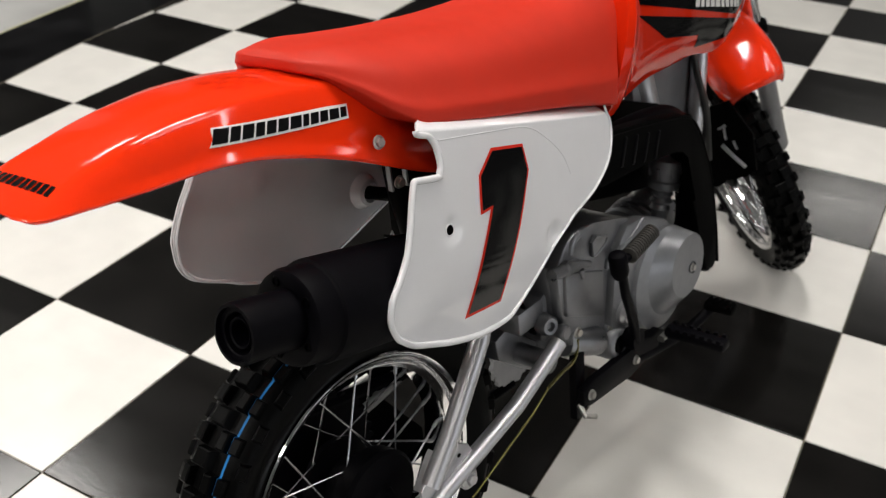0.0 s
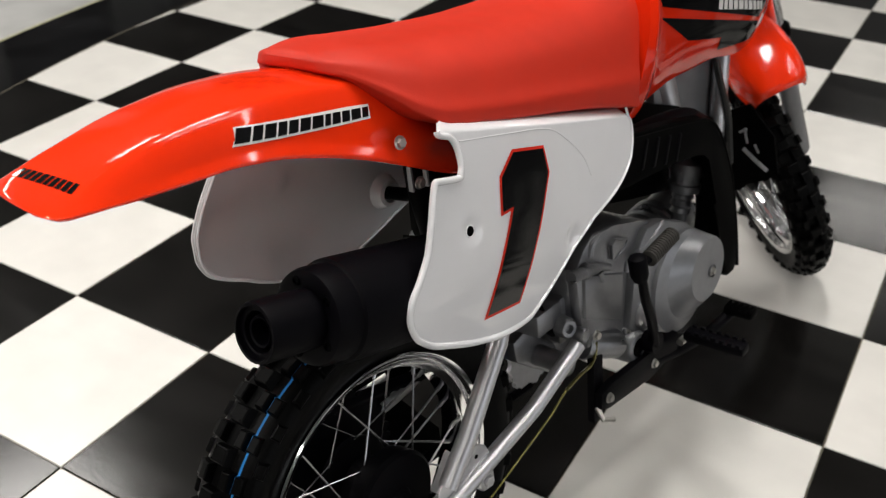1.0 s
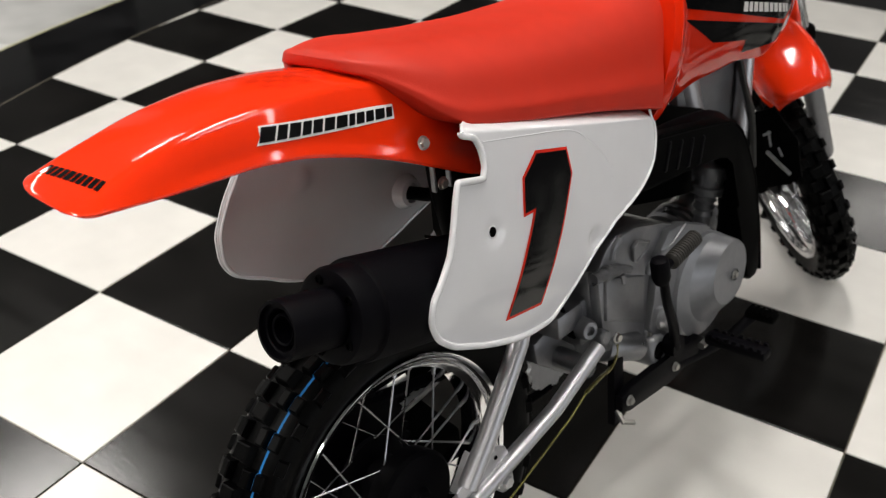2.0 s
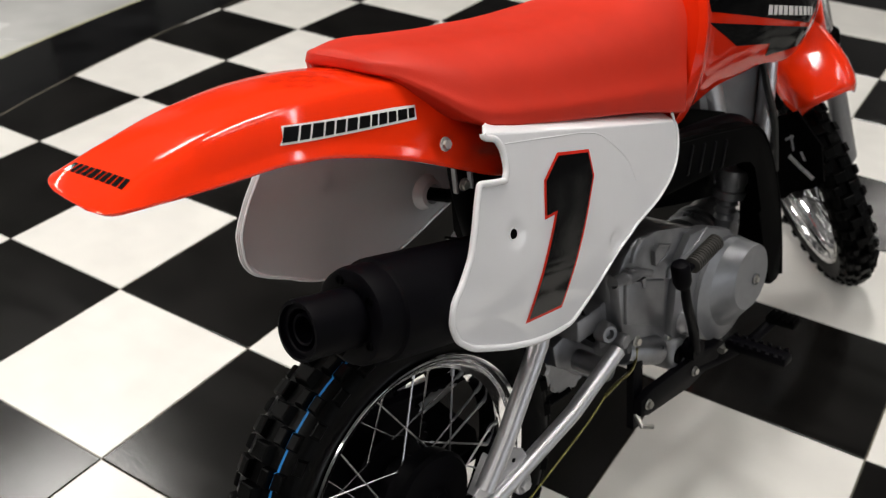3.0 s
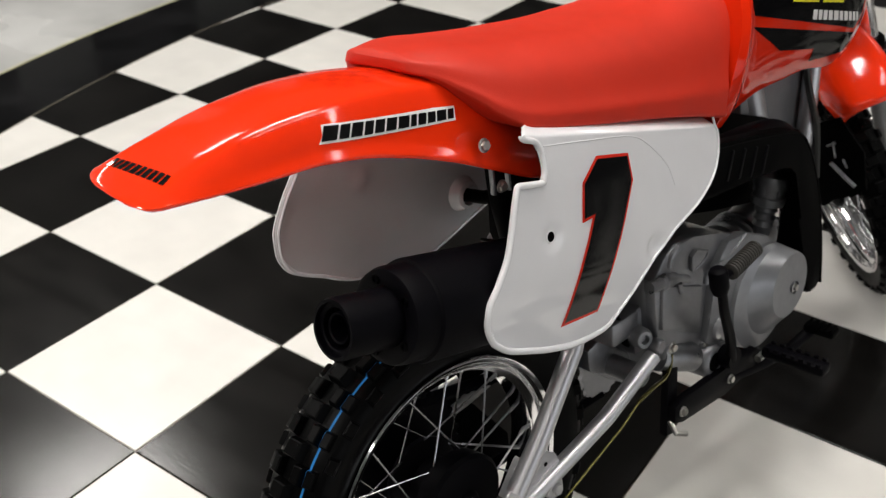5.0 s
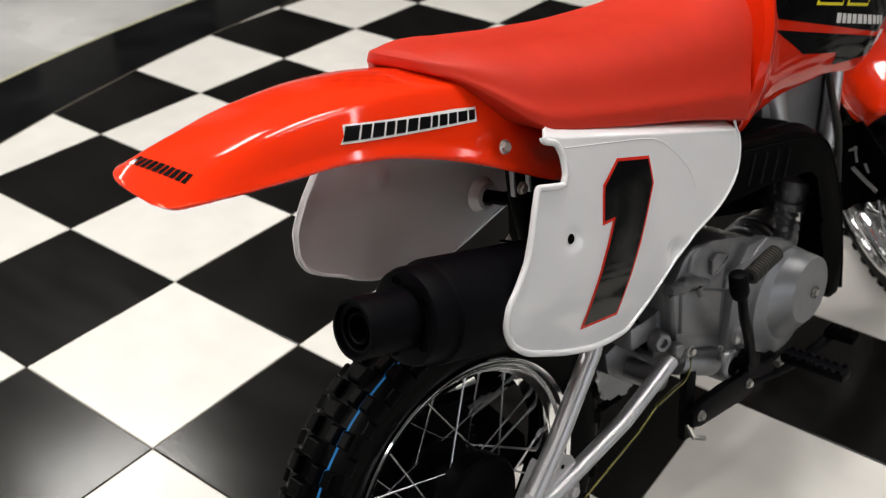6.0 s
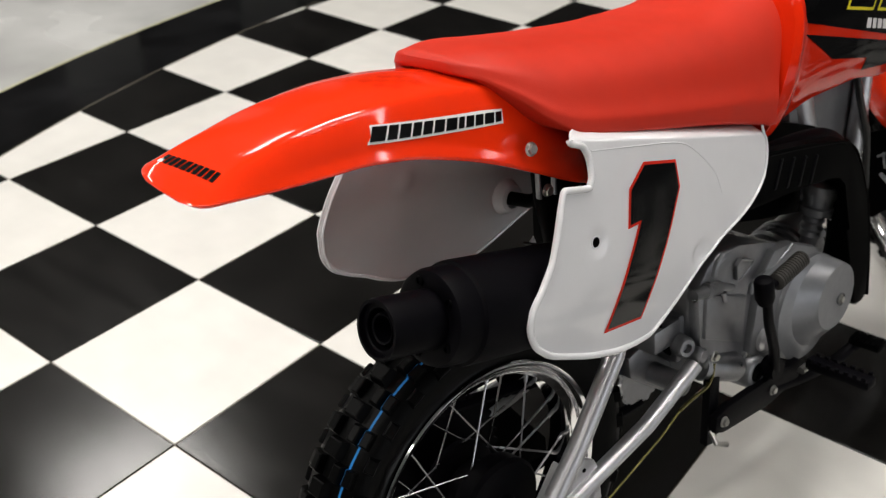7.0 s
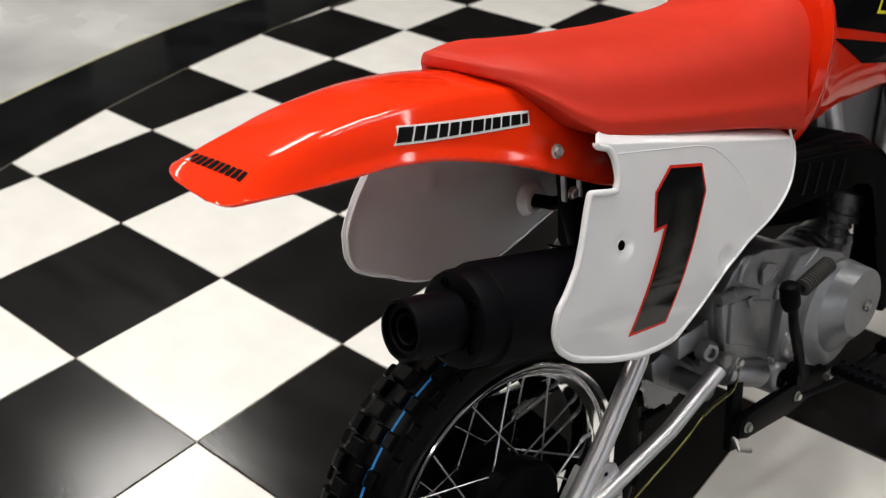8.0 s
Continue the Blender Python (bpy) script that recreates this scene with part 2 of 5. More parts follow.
def block(bm, centre, size, turn=None, cut=0.0):
    """A box with bevelled edges."""
    m = Matrix.Translation(Vector(centre)) @ (turn if turn is not None else Matrix()) @ Matrix.Diagonal((*size, 1))
    g = bmesh.ops.create_cube(bm, size=1, matrix=m)
    if cut:
        es = list({e for v in g["verts"] for e in v.link_edges})
        bmesh.ops.bevel(bm, geom=es, offset=cut, segments=2, affect="EDGES", profile=0.5)
    return bm


def slab(bm, outline, r0, r1, cut=0.0):
    """A flat plate with that outline of (x, z), from r0 to r1 across."""
    a = [bm.verts.new(V(x, r0, z)) for x, z in outline]
    b = [bm.verts.new(V(x, r1, z)) for x, z in outline]
    n = len(a)
    for i in range(n):
        bm.faces.new((a[i], a[(i + 1) % n], b[(i + 1) % n], b[i]))
    bm.faces.new(a[::-1])
    top = bm.faces.new(b)
    if cut:
        bmesh.ops.bevel(bm, geom=list(top.edges), offset=cut, segments=2, affect="EDGES", profile=0.5)
    return bm


def hexbolt(name, at, axis, size, parent, mat=None, label=""):
    """A flanged hexagon bolt head."""
    bm = bmesh.new()
    lathe(bm, [(0, 0), (size * 1.25, 0), (size * 1.25, size * 0.18), (size * 0.95, size * 0.3)], at, axis, 20)
    c = Vector(at) + Vector(axis).normalized() * size * 0.25
    lathe(bm, [(size * 0.95, 0), (size * 0.95, size * 0.55), (size * 0.8, size * 0.7), (0, size * 0.7)], c, axis, 6)
    return part(name, bm, mat or ZINC, parent, label)


# ---- the setting ----
TILE = 0.305
ROUND = (3.76, 1.76)
INNER, OUTER = 4.695, 4.95


def disc_ring(bm, r0, r1, z, depth, segs=720):
    rows = []
    for r, h in ((r0, z - depth), (r0, z), (r1, z), (r1, z - depth)):
        rows.append([(ROUND[0] + r * math.cos(2 * math.pi * k / segs), ROUND[1] + r * math.sin(2 * math.pi * k / segs), h) for k in range(segs)])
    skin(bm, rows, around=True)
    return bm


def build_setting():
    bm = bmesh.new()
    block(bm, (0, 0, -0.10), (60, 60, 0.10))
    g = part("ground", bm, CONCRETE, smooth=False)
    tagged(g, "polished grey concrete showroom floor", "floor", kind="structure")
    bm = bmesh.new()
    lathe(bm, [(0, -0.05), (INNER, -0.05), (INNER, -0.003), (0, -0.003)], (ROUND[0], ROUND[1], 0), (0, 0, 1), 256)
    f = part("floor", bm, GROUT, smooth=False)
    tagged(f, "black and white chequered tile floor of a round display area", "floor", kind="structure")
    bm = disc_ring(bmesh.new(), INNER + 0.003, OUTER, 0.0, 0.05)
    part("border", bm, BORDER, f, "glossy black curved border", smooth=False)
    bm = disc_ring(bmesh.new(), OUTER + 0.001, OUTER + 0.010, 0.0, 0.05)
    part("edge_strip", bm, TRIM, f, "thin pale edge strip", smooth=False)
    bm = disc_ring(bmesh.new(), INNER - 0.001, INNER + 0.0028, 0.0, 0.05)
    part("inner_strip", bm, GROUT, f, "thin joint strip", smooth=False)
    # unseen room shell, added to close the place and hold down fill light
    lo, hi, t = (-7.5, -7.0), (EAST, 9.5), 0.2
    for name, c, s in (("wall_west", (lo[0] - t / 2, (lo[1] + hi[1]) / 2), (t, hi[1] - lo[1] + 2 * t)), 
                       ("wall_south", ((lo[0] + hi[0]) / 2, lo[1] - t / 2), (hi[0] - lo[0], t)), ("wall_north", ((lo[0] + hi[0]) / 2, hi[1] + t / 2), (hi[0] - lo[0], t))):
        bm = block(bmesh.new(), (c[0], c[1], CEILING / 2 - 0.05), (s[0], s[1], CEILING + 0.1))
        tagged(part(name, bm, WALL, smooth=False), "unseen plain grey wall added to close the showroom", "wall", kind="structure")
    # made-up pale panels, out of view, to give the glossy border reflections
    for k, y in enumerate((-4.6, -2.2, 0.2, 2.6, 5.0, 7.4)):
        bm = block(bmesh.new(), (lo[0] + 0.015, y, 1.62), (0.03, 0.9, 3.1), cut=0.004)
        tagged(part("reflection_panel", bm, PALE, smooth=False), "unseen pale panel added to be mirrored in the floor border", "wall panel", "wall panels", "structure")
    bm = bmesh.new()
    x, ya, yb, za, zb = hi[0] + t / 2, -5.0, 4.0, 0.7, 2.7
    block(bm, (x, (lo[1] - t + ya) / 2, CEILING / 2 - 0.05), (t, ya - lo[1] + t, CEILING + 0.1))
    block(bm, (x, (hi[1] + t + yb) / 2, CEILING / 2 - 0.05), (t, hi[1] + t - yb, CEILING + 0.1))
    block(bm, (x, (ya + yb) / 2, (za - 0.1) / 2), (t, yb - ya, za + 0.1))
    block(bm, (x, (ya + yb) / 2, (zb + CEILING) / 2), (t, yb - ya, CEILING - zb))
    tagged(part("wall_east", bm, WALL, smooth=False), "unseen grey wall with an opening for the added side light", "wall", kind="structure")
    bm = block(bmesh.new(), ((lo[0] + hi[0]) / 2, (lo[1] + hi[1]) / 2, CEILING + 0.1), (hi[0] - lo[0] + 2 * t, hi[1] - lo[1] + 2 * t, 0.2))
    tagged(part("ceiling", bm, CEIL, smooth=False), "unseen plain pale grey ceiling added to close the showroom", "ceiling", kind="structure")
    return f


floor = build_setting()


def unseen_ceiling_light(x, y, length, width, turned, watts):
    root = new("unseen_ceiling_light")
    root.matrix_basis = pose(x, y, CEILING, 0, 0, turned)
    tagged(root, "unseen long ceiling light, placed for highlights and fill", "ceiling light", "ceiling lights")
    bm = block(bmesh.new(), (0, 0, -0.04), (length + 0.06, width + 0.06, 0.08), cut=0.01)
    part("housing", bm, WALL, root)
    lamp = bpy.data.lights.new("tube_light", "AREA")
    lamp.shape, lamp.size, lamp.size_y, lamp.energy = "RECTANGLE", length, width, watts
    lamp.color = (1.0, 0.965, 0.915)
    ob = new("tube_light", lamp)
    ob.parent = root
    ob.location = (0, 0, -0.085)


for row in FITTINGS:
    unseen_ceiling_light(*row)


def fill_window(x, y0, y1, z0, z1, watts):
    """An unseen window made up in the east wall as side fill, with its frame."""
    root = new("fill_window_1")
    tagged(root, "made-up framed window, added to light the bike's right side", "window", kind="structure")
    n = 4
    w = (y1 - y0) / n
    for k in range(n + 1):
        bm = block(bmesh.new(), (x, y0 + k * w, (z0 + z1) / 2), (0.10, 0.06, z1 - z0 + 0.06), cut=0.005)
        part("mullion", bm, SILVER, root)
    for z in (z0, z1):
        bm = block(bmesh.new(), (x, (y0 + y1) / 2, z), (0.096, y1 - y0, 0.06), cut=0.005)
        part("rail", bm, SILVER, root)
    # area lamp added to brighten the bike's right side and the floor
    lamp = bpy.data.lights.new("side_fill_light", "AREA")
    lamp.shape, lamp.size, lamp.size_y, lamp.energy = "RECTANGLE", z1 - z0, y1 - y0, watts
    lamp.color = (0.95, 0.97, 1.0)
    ob = new("side_fill_light", lamp)
    ob.parent = root
    ob.matrix_basis = look((x + 0.08, (y0 + y1) / 2, (z0 + z1) / 2), (x - 1, (y0 + y1) / 2, (z0 + z1) / 2), 90)


fill_window(EAST, -5.0, 4.0, 0.7, 2.7, SIDE_FILL_WATTS)

# ---- the motorcycle: leaning left on its stand ----
HEADING, LEAN, REAR = 79.5, 9.8, (0.855, 0.016)
bike = new("dirt_bike")
_h, _l = radians(HEADING), radians(LEAN)
_f = Vector((math.cos(_h), math.sin(_h), 0))
_r0 = Vector((math.sin(_h), -math.cos(_h), 0))
_u = Vector((0, 0, 1)) * math.cos(_l) - _r0 * math.sin(_l)
_r = _r0 * math.cos(_l) + Vector((0, 0, 1)) * math.sin(_l)
bike.matrix_basis = Matrix(((_f.x, -_r.x, _u.x, REAR[0]), (_f.y, -_r.y, _u.y, REAR[1]), (_f.z, -_r.z, _u.z, 0.004), (0, 0, 0, 1)))
tagged(bike, "small red and white children's dirt bike leaning on chequered floor", "motorcycle")
RIGHT = (0, -1, 0)

# -- rear fender --
FX = [-0.2640, -0.2628, -0.2590, -0.252, -0.235, -0.205, -0.168, -0.139, -0.10, -0.051, -0.003, 0.049, 0.086, 0.12]
F_EDGE_R = [0.024, 0.036, 0.0450, 0.0500, 0.0540, 0.060, 0.066, 0.070, 0.076, 0.080, 0.083, 0.085, 0.084, 0.082]
F_EDGE_Z = [0.6580, 0.6590, 0.6601, 0.6606, 0.6585, 0.6540, 0.651, 0.6505, 0.646, 0.632, 0.613, 0.5875, 0.569, 0.555]
F_RIDGE_R = [0.018, 0.027, 0.033, 0.0370, 0.0390, 0.0425, 0.0475, 0.051, 0.056, 0.058, 0.058, 0.057, 0.054, 0.050]
F_RIDGE_Z = [0.6585, 0.6599, 0.6622, 0.6656, 0.6718, 0.6790, 0.6852, 0.6872, 0.6877, 0.6847, 0.677, 0.666, 0.654, 0.641]


def fender_at(x):
    return [float(pchip(FX, k, x)) for k in (F_EDGE_R, F_EDGE_Z, F_RIDGE_R, F_RIDGE_Z)]


def fender_section(x):
    """Half section from the middle to the edge."""
    er, ez, rr, rz = fender_at(x)
    crown = float(pchip([-0.2640, -0.25, -0.19, -0.1, 0.12], [0.0, 0.0005, 0.0025, 0.007, 0.009], x))
    k = min(1.0, max(0.0, (x + 0.262) / 0.085))
    sigma = 0.0030 * k + 0.0055 * (1 - k)
    a = np.linspace(0, 1, 60)
    flare = 0.0030 * k * k * np.where(a < 0.8, (a / 0.8) ** 2, ((1 - a) / 0.2) ** 1.5)
    r = np.concatenate((rr * a, rr + (er - rr) * (a[1:] + 0.10 * np.sin(np.pi * a[1:])) - flare[1:]))
    z = np.concatenate((rz + crown * (1 - a ** 2), rz + (ez - rz) * (a[1:] - 0.02 * np.sin(np.pi * a[1:]))))
    # even steps along the half section, mirrored in the middle and carried on past the edge, then rounded
    d = np.concatenate(([0], np.cumsum(np.hypot(np.diff(r), np.diff(z)))))
    step = 0.001
    grid = np.arange(0, d[-1], step)
    r, z = np.append(np.interp(grid, d, r), er), np.append(np.interp(grid, d, z), ez)
    n_pad = min(len(r) - 1, int(3 * sigma / step) + 1)
    rp = np.concatenate((-r[1:n_pad + 1][::-1], r, 2 * er - r[-n_pad - 1:-1][::-1]))
    zp = np.concatenate((z[1:n_pad + 1][::-1], z, 2 * ez - z[-n_pad - 1:-1][::-1]))
    w = np.exp(-0.5 * (np.arange(-n_pad, n_pad + 1) * step / sigma) ** 2)
    w = w / w.sum()
    r, z = np.convolve(rp, w, "valid"), np.convolve(zp, w, "valid")
    at = np.linspace(0, len(r) - 1, 33)
    return list(zip(np.interp(at, range(len(r)), r), np.interp(at, range(len(z)), z)))


def tail_twist(x):
    """The tail is bent a little down to the right."""
    return float(pchip([-0.27, -0.259, -0.252, -0.235, -0.205, -0.168, 0.12], [0.10, 0.105, 0.11, 0.09, 0.033, 0.0, 0.0], x))


def tail_bow(x, r):
    """How far the tail's end bows back at distance r from the middle."""
    return 0.003 * (1 - min(1, r / 0.046) ** 2) * max(0, (-0.23 - x) / 0.034) ** 2


def build_fender():
    bm = bmesh.new()
    rows = []
    for x in np.concatenate((np.linspace(-0.2640, -0.252, 16), np.linspace(-0.248, 0.12, 60))):
        half = fender_section(x)
        tw = tail_twist(x)
        half = [(max(0.35 * r, r - 0.12 * max(0, x - 0.0152 - 0.70 * (0.6772 - z)) * min(1, r / 0.05)), z) for r, z in half]
        rows.append([V(x - tail_bow(x, r), -r, z + tw * r) for r, z in half[::-1]] + [V(x - tail_bow(x, r), r, z - tw * r) for r, z in half[1:]])
    skin(bm, rows)
    ob = part("rear_fender", bm, RED, bike, "glossy red plastic rear fender", solid=0.003)
    hexbolt("fender_bolt", V(0.0325, 0.0848, 0.6168), V(0, 1, 0.15), 0.0052, ob, ZINC, "zinc flange bolt")
    return ob


fender = build_fender()

# -- seat --
SX = [-0.010, -0.006, 0.005, 0.028, 0.051, 0.073, 0.12, 0.169, 0.259, 0.33, 0.392]
S_LOW_R = [0.030, 0.042, 0.057, 0.084, 0.100, 0.108, 0.111, 0.112, 0.112, 0.112, 0.112]
S_LOW_Z = [0.690, 0.6865, 0.681, 0.659, 0.636, 0.623, 0.610, 0.598, 0.577, 0.559, 0.542]
S_SH_R = [0.022, 0.034, 0.047, 0.062, 0.070, 0.075, 0.078, 0.078, 0.078, 0.078, 0.079]
S_SH_Z = [0.697, 0.6985, 0.6955, 0.6925, 0.688, 0.683, 0.676, 0.669, 0.661, 0.659, 0.667]
S_TOP_Z = [0.697, 0.7012, 0.7025, 0.7020, 0.6995, 0.6955, 0.6885, 0.6825, 0.6755, 0.673, 0.683]


def slant(z):
    """The seat meets the tank along a line that leans forward to the top."""
    return -0.013 + 0.45 * max(0, min(0.11, z - 0.562))


def build_seat():
    bm = bmesh.new()
    rows = []
    for x in np.concatenate((np.linspace(-0.010, 0.03, 14), np.linspace(0.036, 0.396, 50))):
        lr, lz, sr, sz, tz = [float(pchip(SX, k, min(x, 0.392))) for k in (S_LOW_R, S_LOW_Z, S_SH_R, S_SH_Z, S_TOP_Z)]
        kr = [0, sr * 0.55, sr * 0.9, sr + 0.42 * (lr - sr), sr + 0.78 * (lr - sr), lr - 0.0005, lr, lr - 0.008]
        kz = [tz, tz - 0.22 * (tz - sz), sz + 0.12 * (tz - sz), sz - 0.22 * (sz - lz), sz - 0.60 * (sz - lz), lz + 0.20 * (sz - lz), lz + min(0.003, 0.06 * (sz - lz)), lz - 0.001]
        s = np.linspace(0, 7, 29)
        half = list(zip(pchip(range(8), kr, s), pchip(range(8), kz, s)))
        soft = lambda r, z: 0.0006 * noise.noise(Vector((x * 16, r * 14, z * 14))) + 0.00015 * noise.noise(Vector((x * 70, r * 60, z * 50)))
        w = min(1, max(0, (x - 0.25) / 0.146)) ** 2
        rows.append([V(x + w * slant(z), -r - soft(-r, z), z + soft(-r, z)) for r, z in half[::-1]] + [V(x + w * slant(z), r + soft(r, z), z + soft(r, z)) for r, z in half[1:]])
    skin(bm, rows, around=True, ends=True)
    return part("seat", bm, VINYL, bike, "red vinyl seat cover")


seat = build_seat()

# -- side panels --
PANEL_TURN = radians(-15.5)
PC, PS = math.cos(PANEL_TURN), math.sin(PANEL_TURN)
# rows along the tilted panel: height, rear end, front end
PANEL_ROWS = [
    (0.4218, -0.060, -0.045), (0.4232, -0.085, -0.030), (0.4262, -0.107, -0.012), (0.4303, -0.1320, 0.003), (0.4366, -0.1460, 0.0125), (0.4430, -0.1550, 0.0205), (0.4582, -0.1628, 0.0385),
    (0.4754, -0.1616, 0.0575), (0.490, -0.154, 0.0770), (0.5085, -0.145, 0.1035), (0.5169, -0.142, 0.1170), (0.5367, -0.1378, 0.1603), (0.5561, -0.1341, 0.190), (0.570, -0.131, 0.203),
    (0.5735, -0.1295, 0.205), (0.5745, -0.126, 0.2055), (0.5755, -0.1005, 0.206), (0.579, -0.0975, 0.207), (0.5865, -0.0956, 0.210), (0.5995, -0.0985, 0.2115), (0.606, -0.102, 0.2105),
    (0.6115, -0.1076, 0.2085), (0.613, -0.118, 0.207), (0.6145, -0.1220, 0.2055), (0.6160, -0.1222, 0.2035),
]
# the left one is larger
LEFT_ROWS = [
    (0.4125, -0.085, -0.060), (0.4150, -0.100, -0.035), (0.4175, -0.112, -0.006), (0.4219, -0.1268, 0.020), (0.4282, -0.1565, 0.040), (0.4358, -0.1741, 0.055), (0.4504, -0.1868, 0.078),
    (0.4674, -0.1919, 0.102), (0.4814, -0.1941, 0.122), (0.5122, -0.1887, 0.162), (0.5337, -0.1818, 0.190), (0.5561, -0.1755, 0.205), (0.570, -0.1710, 0.213),
] + PANEL_ROWS[14:]
FLARE_H = [0.42, 0.452, 0.482, 0.517, 0.535, 0.555, 0.5765, 0.600, 0.63]
FLARE_R = [0.142, 0.142, 0.141, 0.137, 0.1345, 0.131, 0.1272, 0.1225, 0.1162]


def panel_r(s, h):
    """How far out the panel lies at (s, h) in its tilted frame: it flares out to the bottom and bows a little."""
    dent = 0.0
    for cs, ch in PANEL_DENTS:
        q = ((s - cs) ** 2 + (h - ch) ** 2) ** 0.5 / 0.0110
        dent += (0.0030 if cs < 0 else 0.0045) * math.exp(-(q ** 3))
    return float(pchip(FLARE_H, FLARE_R, h)) - 0.25 * s * s + 0.002 - dent


PANEL_DENTS = [(-0.0862, 0.5275), (0.0750, 0.5015)]


def panel_point(s, h, side, out=0.0):
    r = (panel_r(s, h) + out) * side
    return V(s * PC - h * PS, r, s * PS + h * PC)


def build_panel(side, name, label):
    bm = bmesh.new()
    rows = []
    table = PANEL_ROWS if side > 0 else LEFT_ROWS
    for (h0, a0, b0), (h1, a1, b1) in zip(table, table[1:]):
        steps = max(1, round((h1 - h0) / 0.003))
        for k in range(steps):
            q = k / steps
            a, b, h = a0 + (a1 - a0) * q, b0 + (b1 - b0) * q, h0 + (h1 - h0) * q
            rows.append([panel_point(a + (b - a) * i / 90, h, side) for i in range(91)])
    h, a, b = table[-1]
    rows.append([panel_point(a + (b - a) * i / 90, h, side) for i in range(91)])
    # inward fold under the seat
    top = rows[-1]
    for back, up in ((0.0012, 0.0010), (0.007, 0.0034), (0.012, 0.0056), (0.024, 0.0095)):
        rows.append([p + V(0.001 + 0.42 * back * max(0, 1 - k / 14), -back * side * min(1, 0.3 + k / 10), up * min(1, 0.5 + k / 20)) for k, p in enumerate(top)])
    skin(bm, rows)
    ob = part(name, bm, WHITE if side > 0 else WHITE_MATT, bike, label, solid=0.0025)
    # rolled bead round the outline
    rear = [(a, h) for h, a, b in table]
    front = [(b, h) for h, a, b in table]
    loop = rear[::-1] + front + [(0.1985, 0.6255)]
    path = rounded([panel_point(s, h, side, 0.0002) for s, h in loop], 3)
    n = len(path)
    bm = sweep(bmesh.new(), path, [(0.0015 if side > 0 else 0.0013) + 0.0017 * (side > 0) * min(1, max(0, (0.62 - i / n) / 0.12)) for i in range(n)], 10)
    part("rolled_edge", bm, WHITE, ob, "rounded bead edge")
    if side < 0:
        # the turned-in lip, seen from inside
        path = rounded([panel_point(s + 0.004 if k < len(rear) else s - 0.003, h, side, -0.0030) for k, (s, h) in enumerate(loop)][5:], 3)
        part("inner_lip", sweep(bmesh.new(), path, 0.0020, 8), WHITE, ob, "thin turned-in lip")
    if side < 0:
        return ob
    # pressed line under the top edge
    line = rounded([panel_point(a, h, side, -0.0004) for a, h in ((-0.0955, 0.6070), (-0.0318, 0.6103), (0.0342, 0.6116), (0.0685, 0.5997), (0.0975, 0.5807), (0.112, 0.560))], 8)
    bm = sweep(bmesh.new(), line, 0.0009, 6)
    part("pressed_line", bm, WHITE, ob)
    # round grommet hole; its shaded inside is put in as a black disc
    s0, h0 = PANEL_DENTS[0]
    c = panel_point(s0, h0, side)
    n = (panel_point(s0 + 0.002, h0, side) - c).cross(panel_point(s0, h0 + 0.002, side) - c).normalized() * -side
    n = n if n.dot(V(0, side, 0)) > 0 else -n
    bm = lathe(bmesh.new(), [(0.0064, -0.001), (0.0060, 0.0010), (0.0050, 0.0013), (0.0046, 0.0004)], c, n, 24)
    part("hole_rim", bm, WHITE, ob)
    bm = lathe(bmesh.new(), [(0, 0.0006), (0.0047, 0.0006), (0.0047, -0.002)], c, n, 24)
    part("hole", bm, BLACK_PLASTIC, ob, "black disc for the shaded inside of the hole")
    return ob


panel_right = build_panel(1, "side_panel", "glossy white number panel with black figure")
panel_left = build_panel(-1, "side_panel", "satin white number panel")


def panel_tilt(x, z):
    return x * PC + z * PS, -x * PS + z * PC


def sticker(name, outline, at, mat, parent, out, grid=0.006, label=""):
    """A thin sticker with that outline (u, v), laid on a surface: at(u, v, out) gives the place."""
    bm = bmesh.new()
    vs = [bm.verts.new((u, v, 0)) for u, v in outline]
    bm.faces.new(vs)
    us, ws = [u for u, _ in outline], [v for _, v in outline]
    for k in np.arange(min(us) + grid, max(us), grid):
        bmesh.ops.bisect_plane(bm, geom=bm.verts[:] + bm.edges[:] + bm.faces[:], plane_co=(k, 0, 0), plane_no=(1, 0, 0))
    for k in np.arange(min(ws) + grid, max(ws), grid):
        bmesh.ops.bisect_plane(bm, geom=bm.verts[:] + bm.edges[:] + bm.faces[:], plane_co=(0, k, 0), plane_no=(0, 1, 0))
    for v in bm.verts:
        v.co = at(v.co.x, v.co.y, out)
    return part(name, bm, mat, parent, label, recalc=True)


# figure one, in (x, z) of the panel
ONE = [(x - 0.0040, z - 0.0030) for x, z in ((0.1132, 0.5672), (0.1395, 0.5842), (0.1883, 0.5714), (0.1888, 0.5446), (0.1556, 0.4975), (0.1093, 0.4401), (0.0567, 0.4473), (0.1067, 0.5148), (0.1182, 0.5320), (0.1030, 0.5326))]


def shrink(outline, d):
    """The outline moved inwards by d."""
    n = len(outline)
    area = sum(outline[i][0] * outline[(i + 1) % n][1] - outline[(i + 1) % n][0] * outline[i][1] for i in range(n))
    sg = 1 if area > 0 else -1
    out = []
    for i in range(n):
        p, q, r = Vector(outline[i - 1]), Vector(outline[i]), Vector(outline[(i + 1) % n])
        a, b = (q - p).normalized(), (r - q).normalized()
        na, nb = Vector((-a.y, a.x)) * sg, Vector((-b.y, b.x)) * sg
        k = na + nb
        out.append(tuple(q + k * (d / max(0.3, 1 + na.dot(nb)))))
    return out


def on_panel(u, v, out):
    s, h = panel_tilt(u, v)
    return panel_point(s, h, 1, out)


red_one = sticker("number_outline", ONE, on_panel, RED_VINYL, panel_right, 0.0006, 0.003, label="red outline of the figure 1")
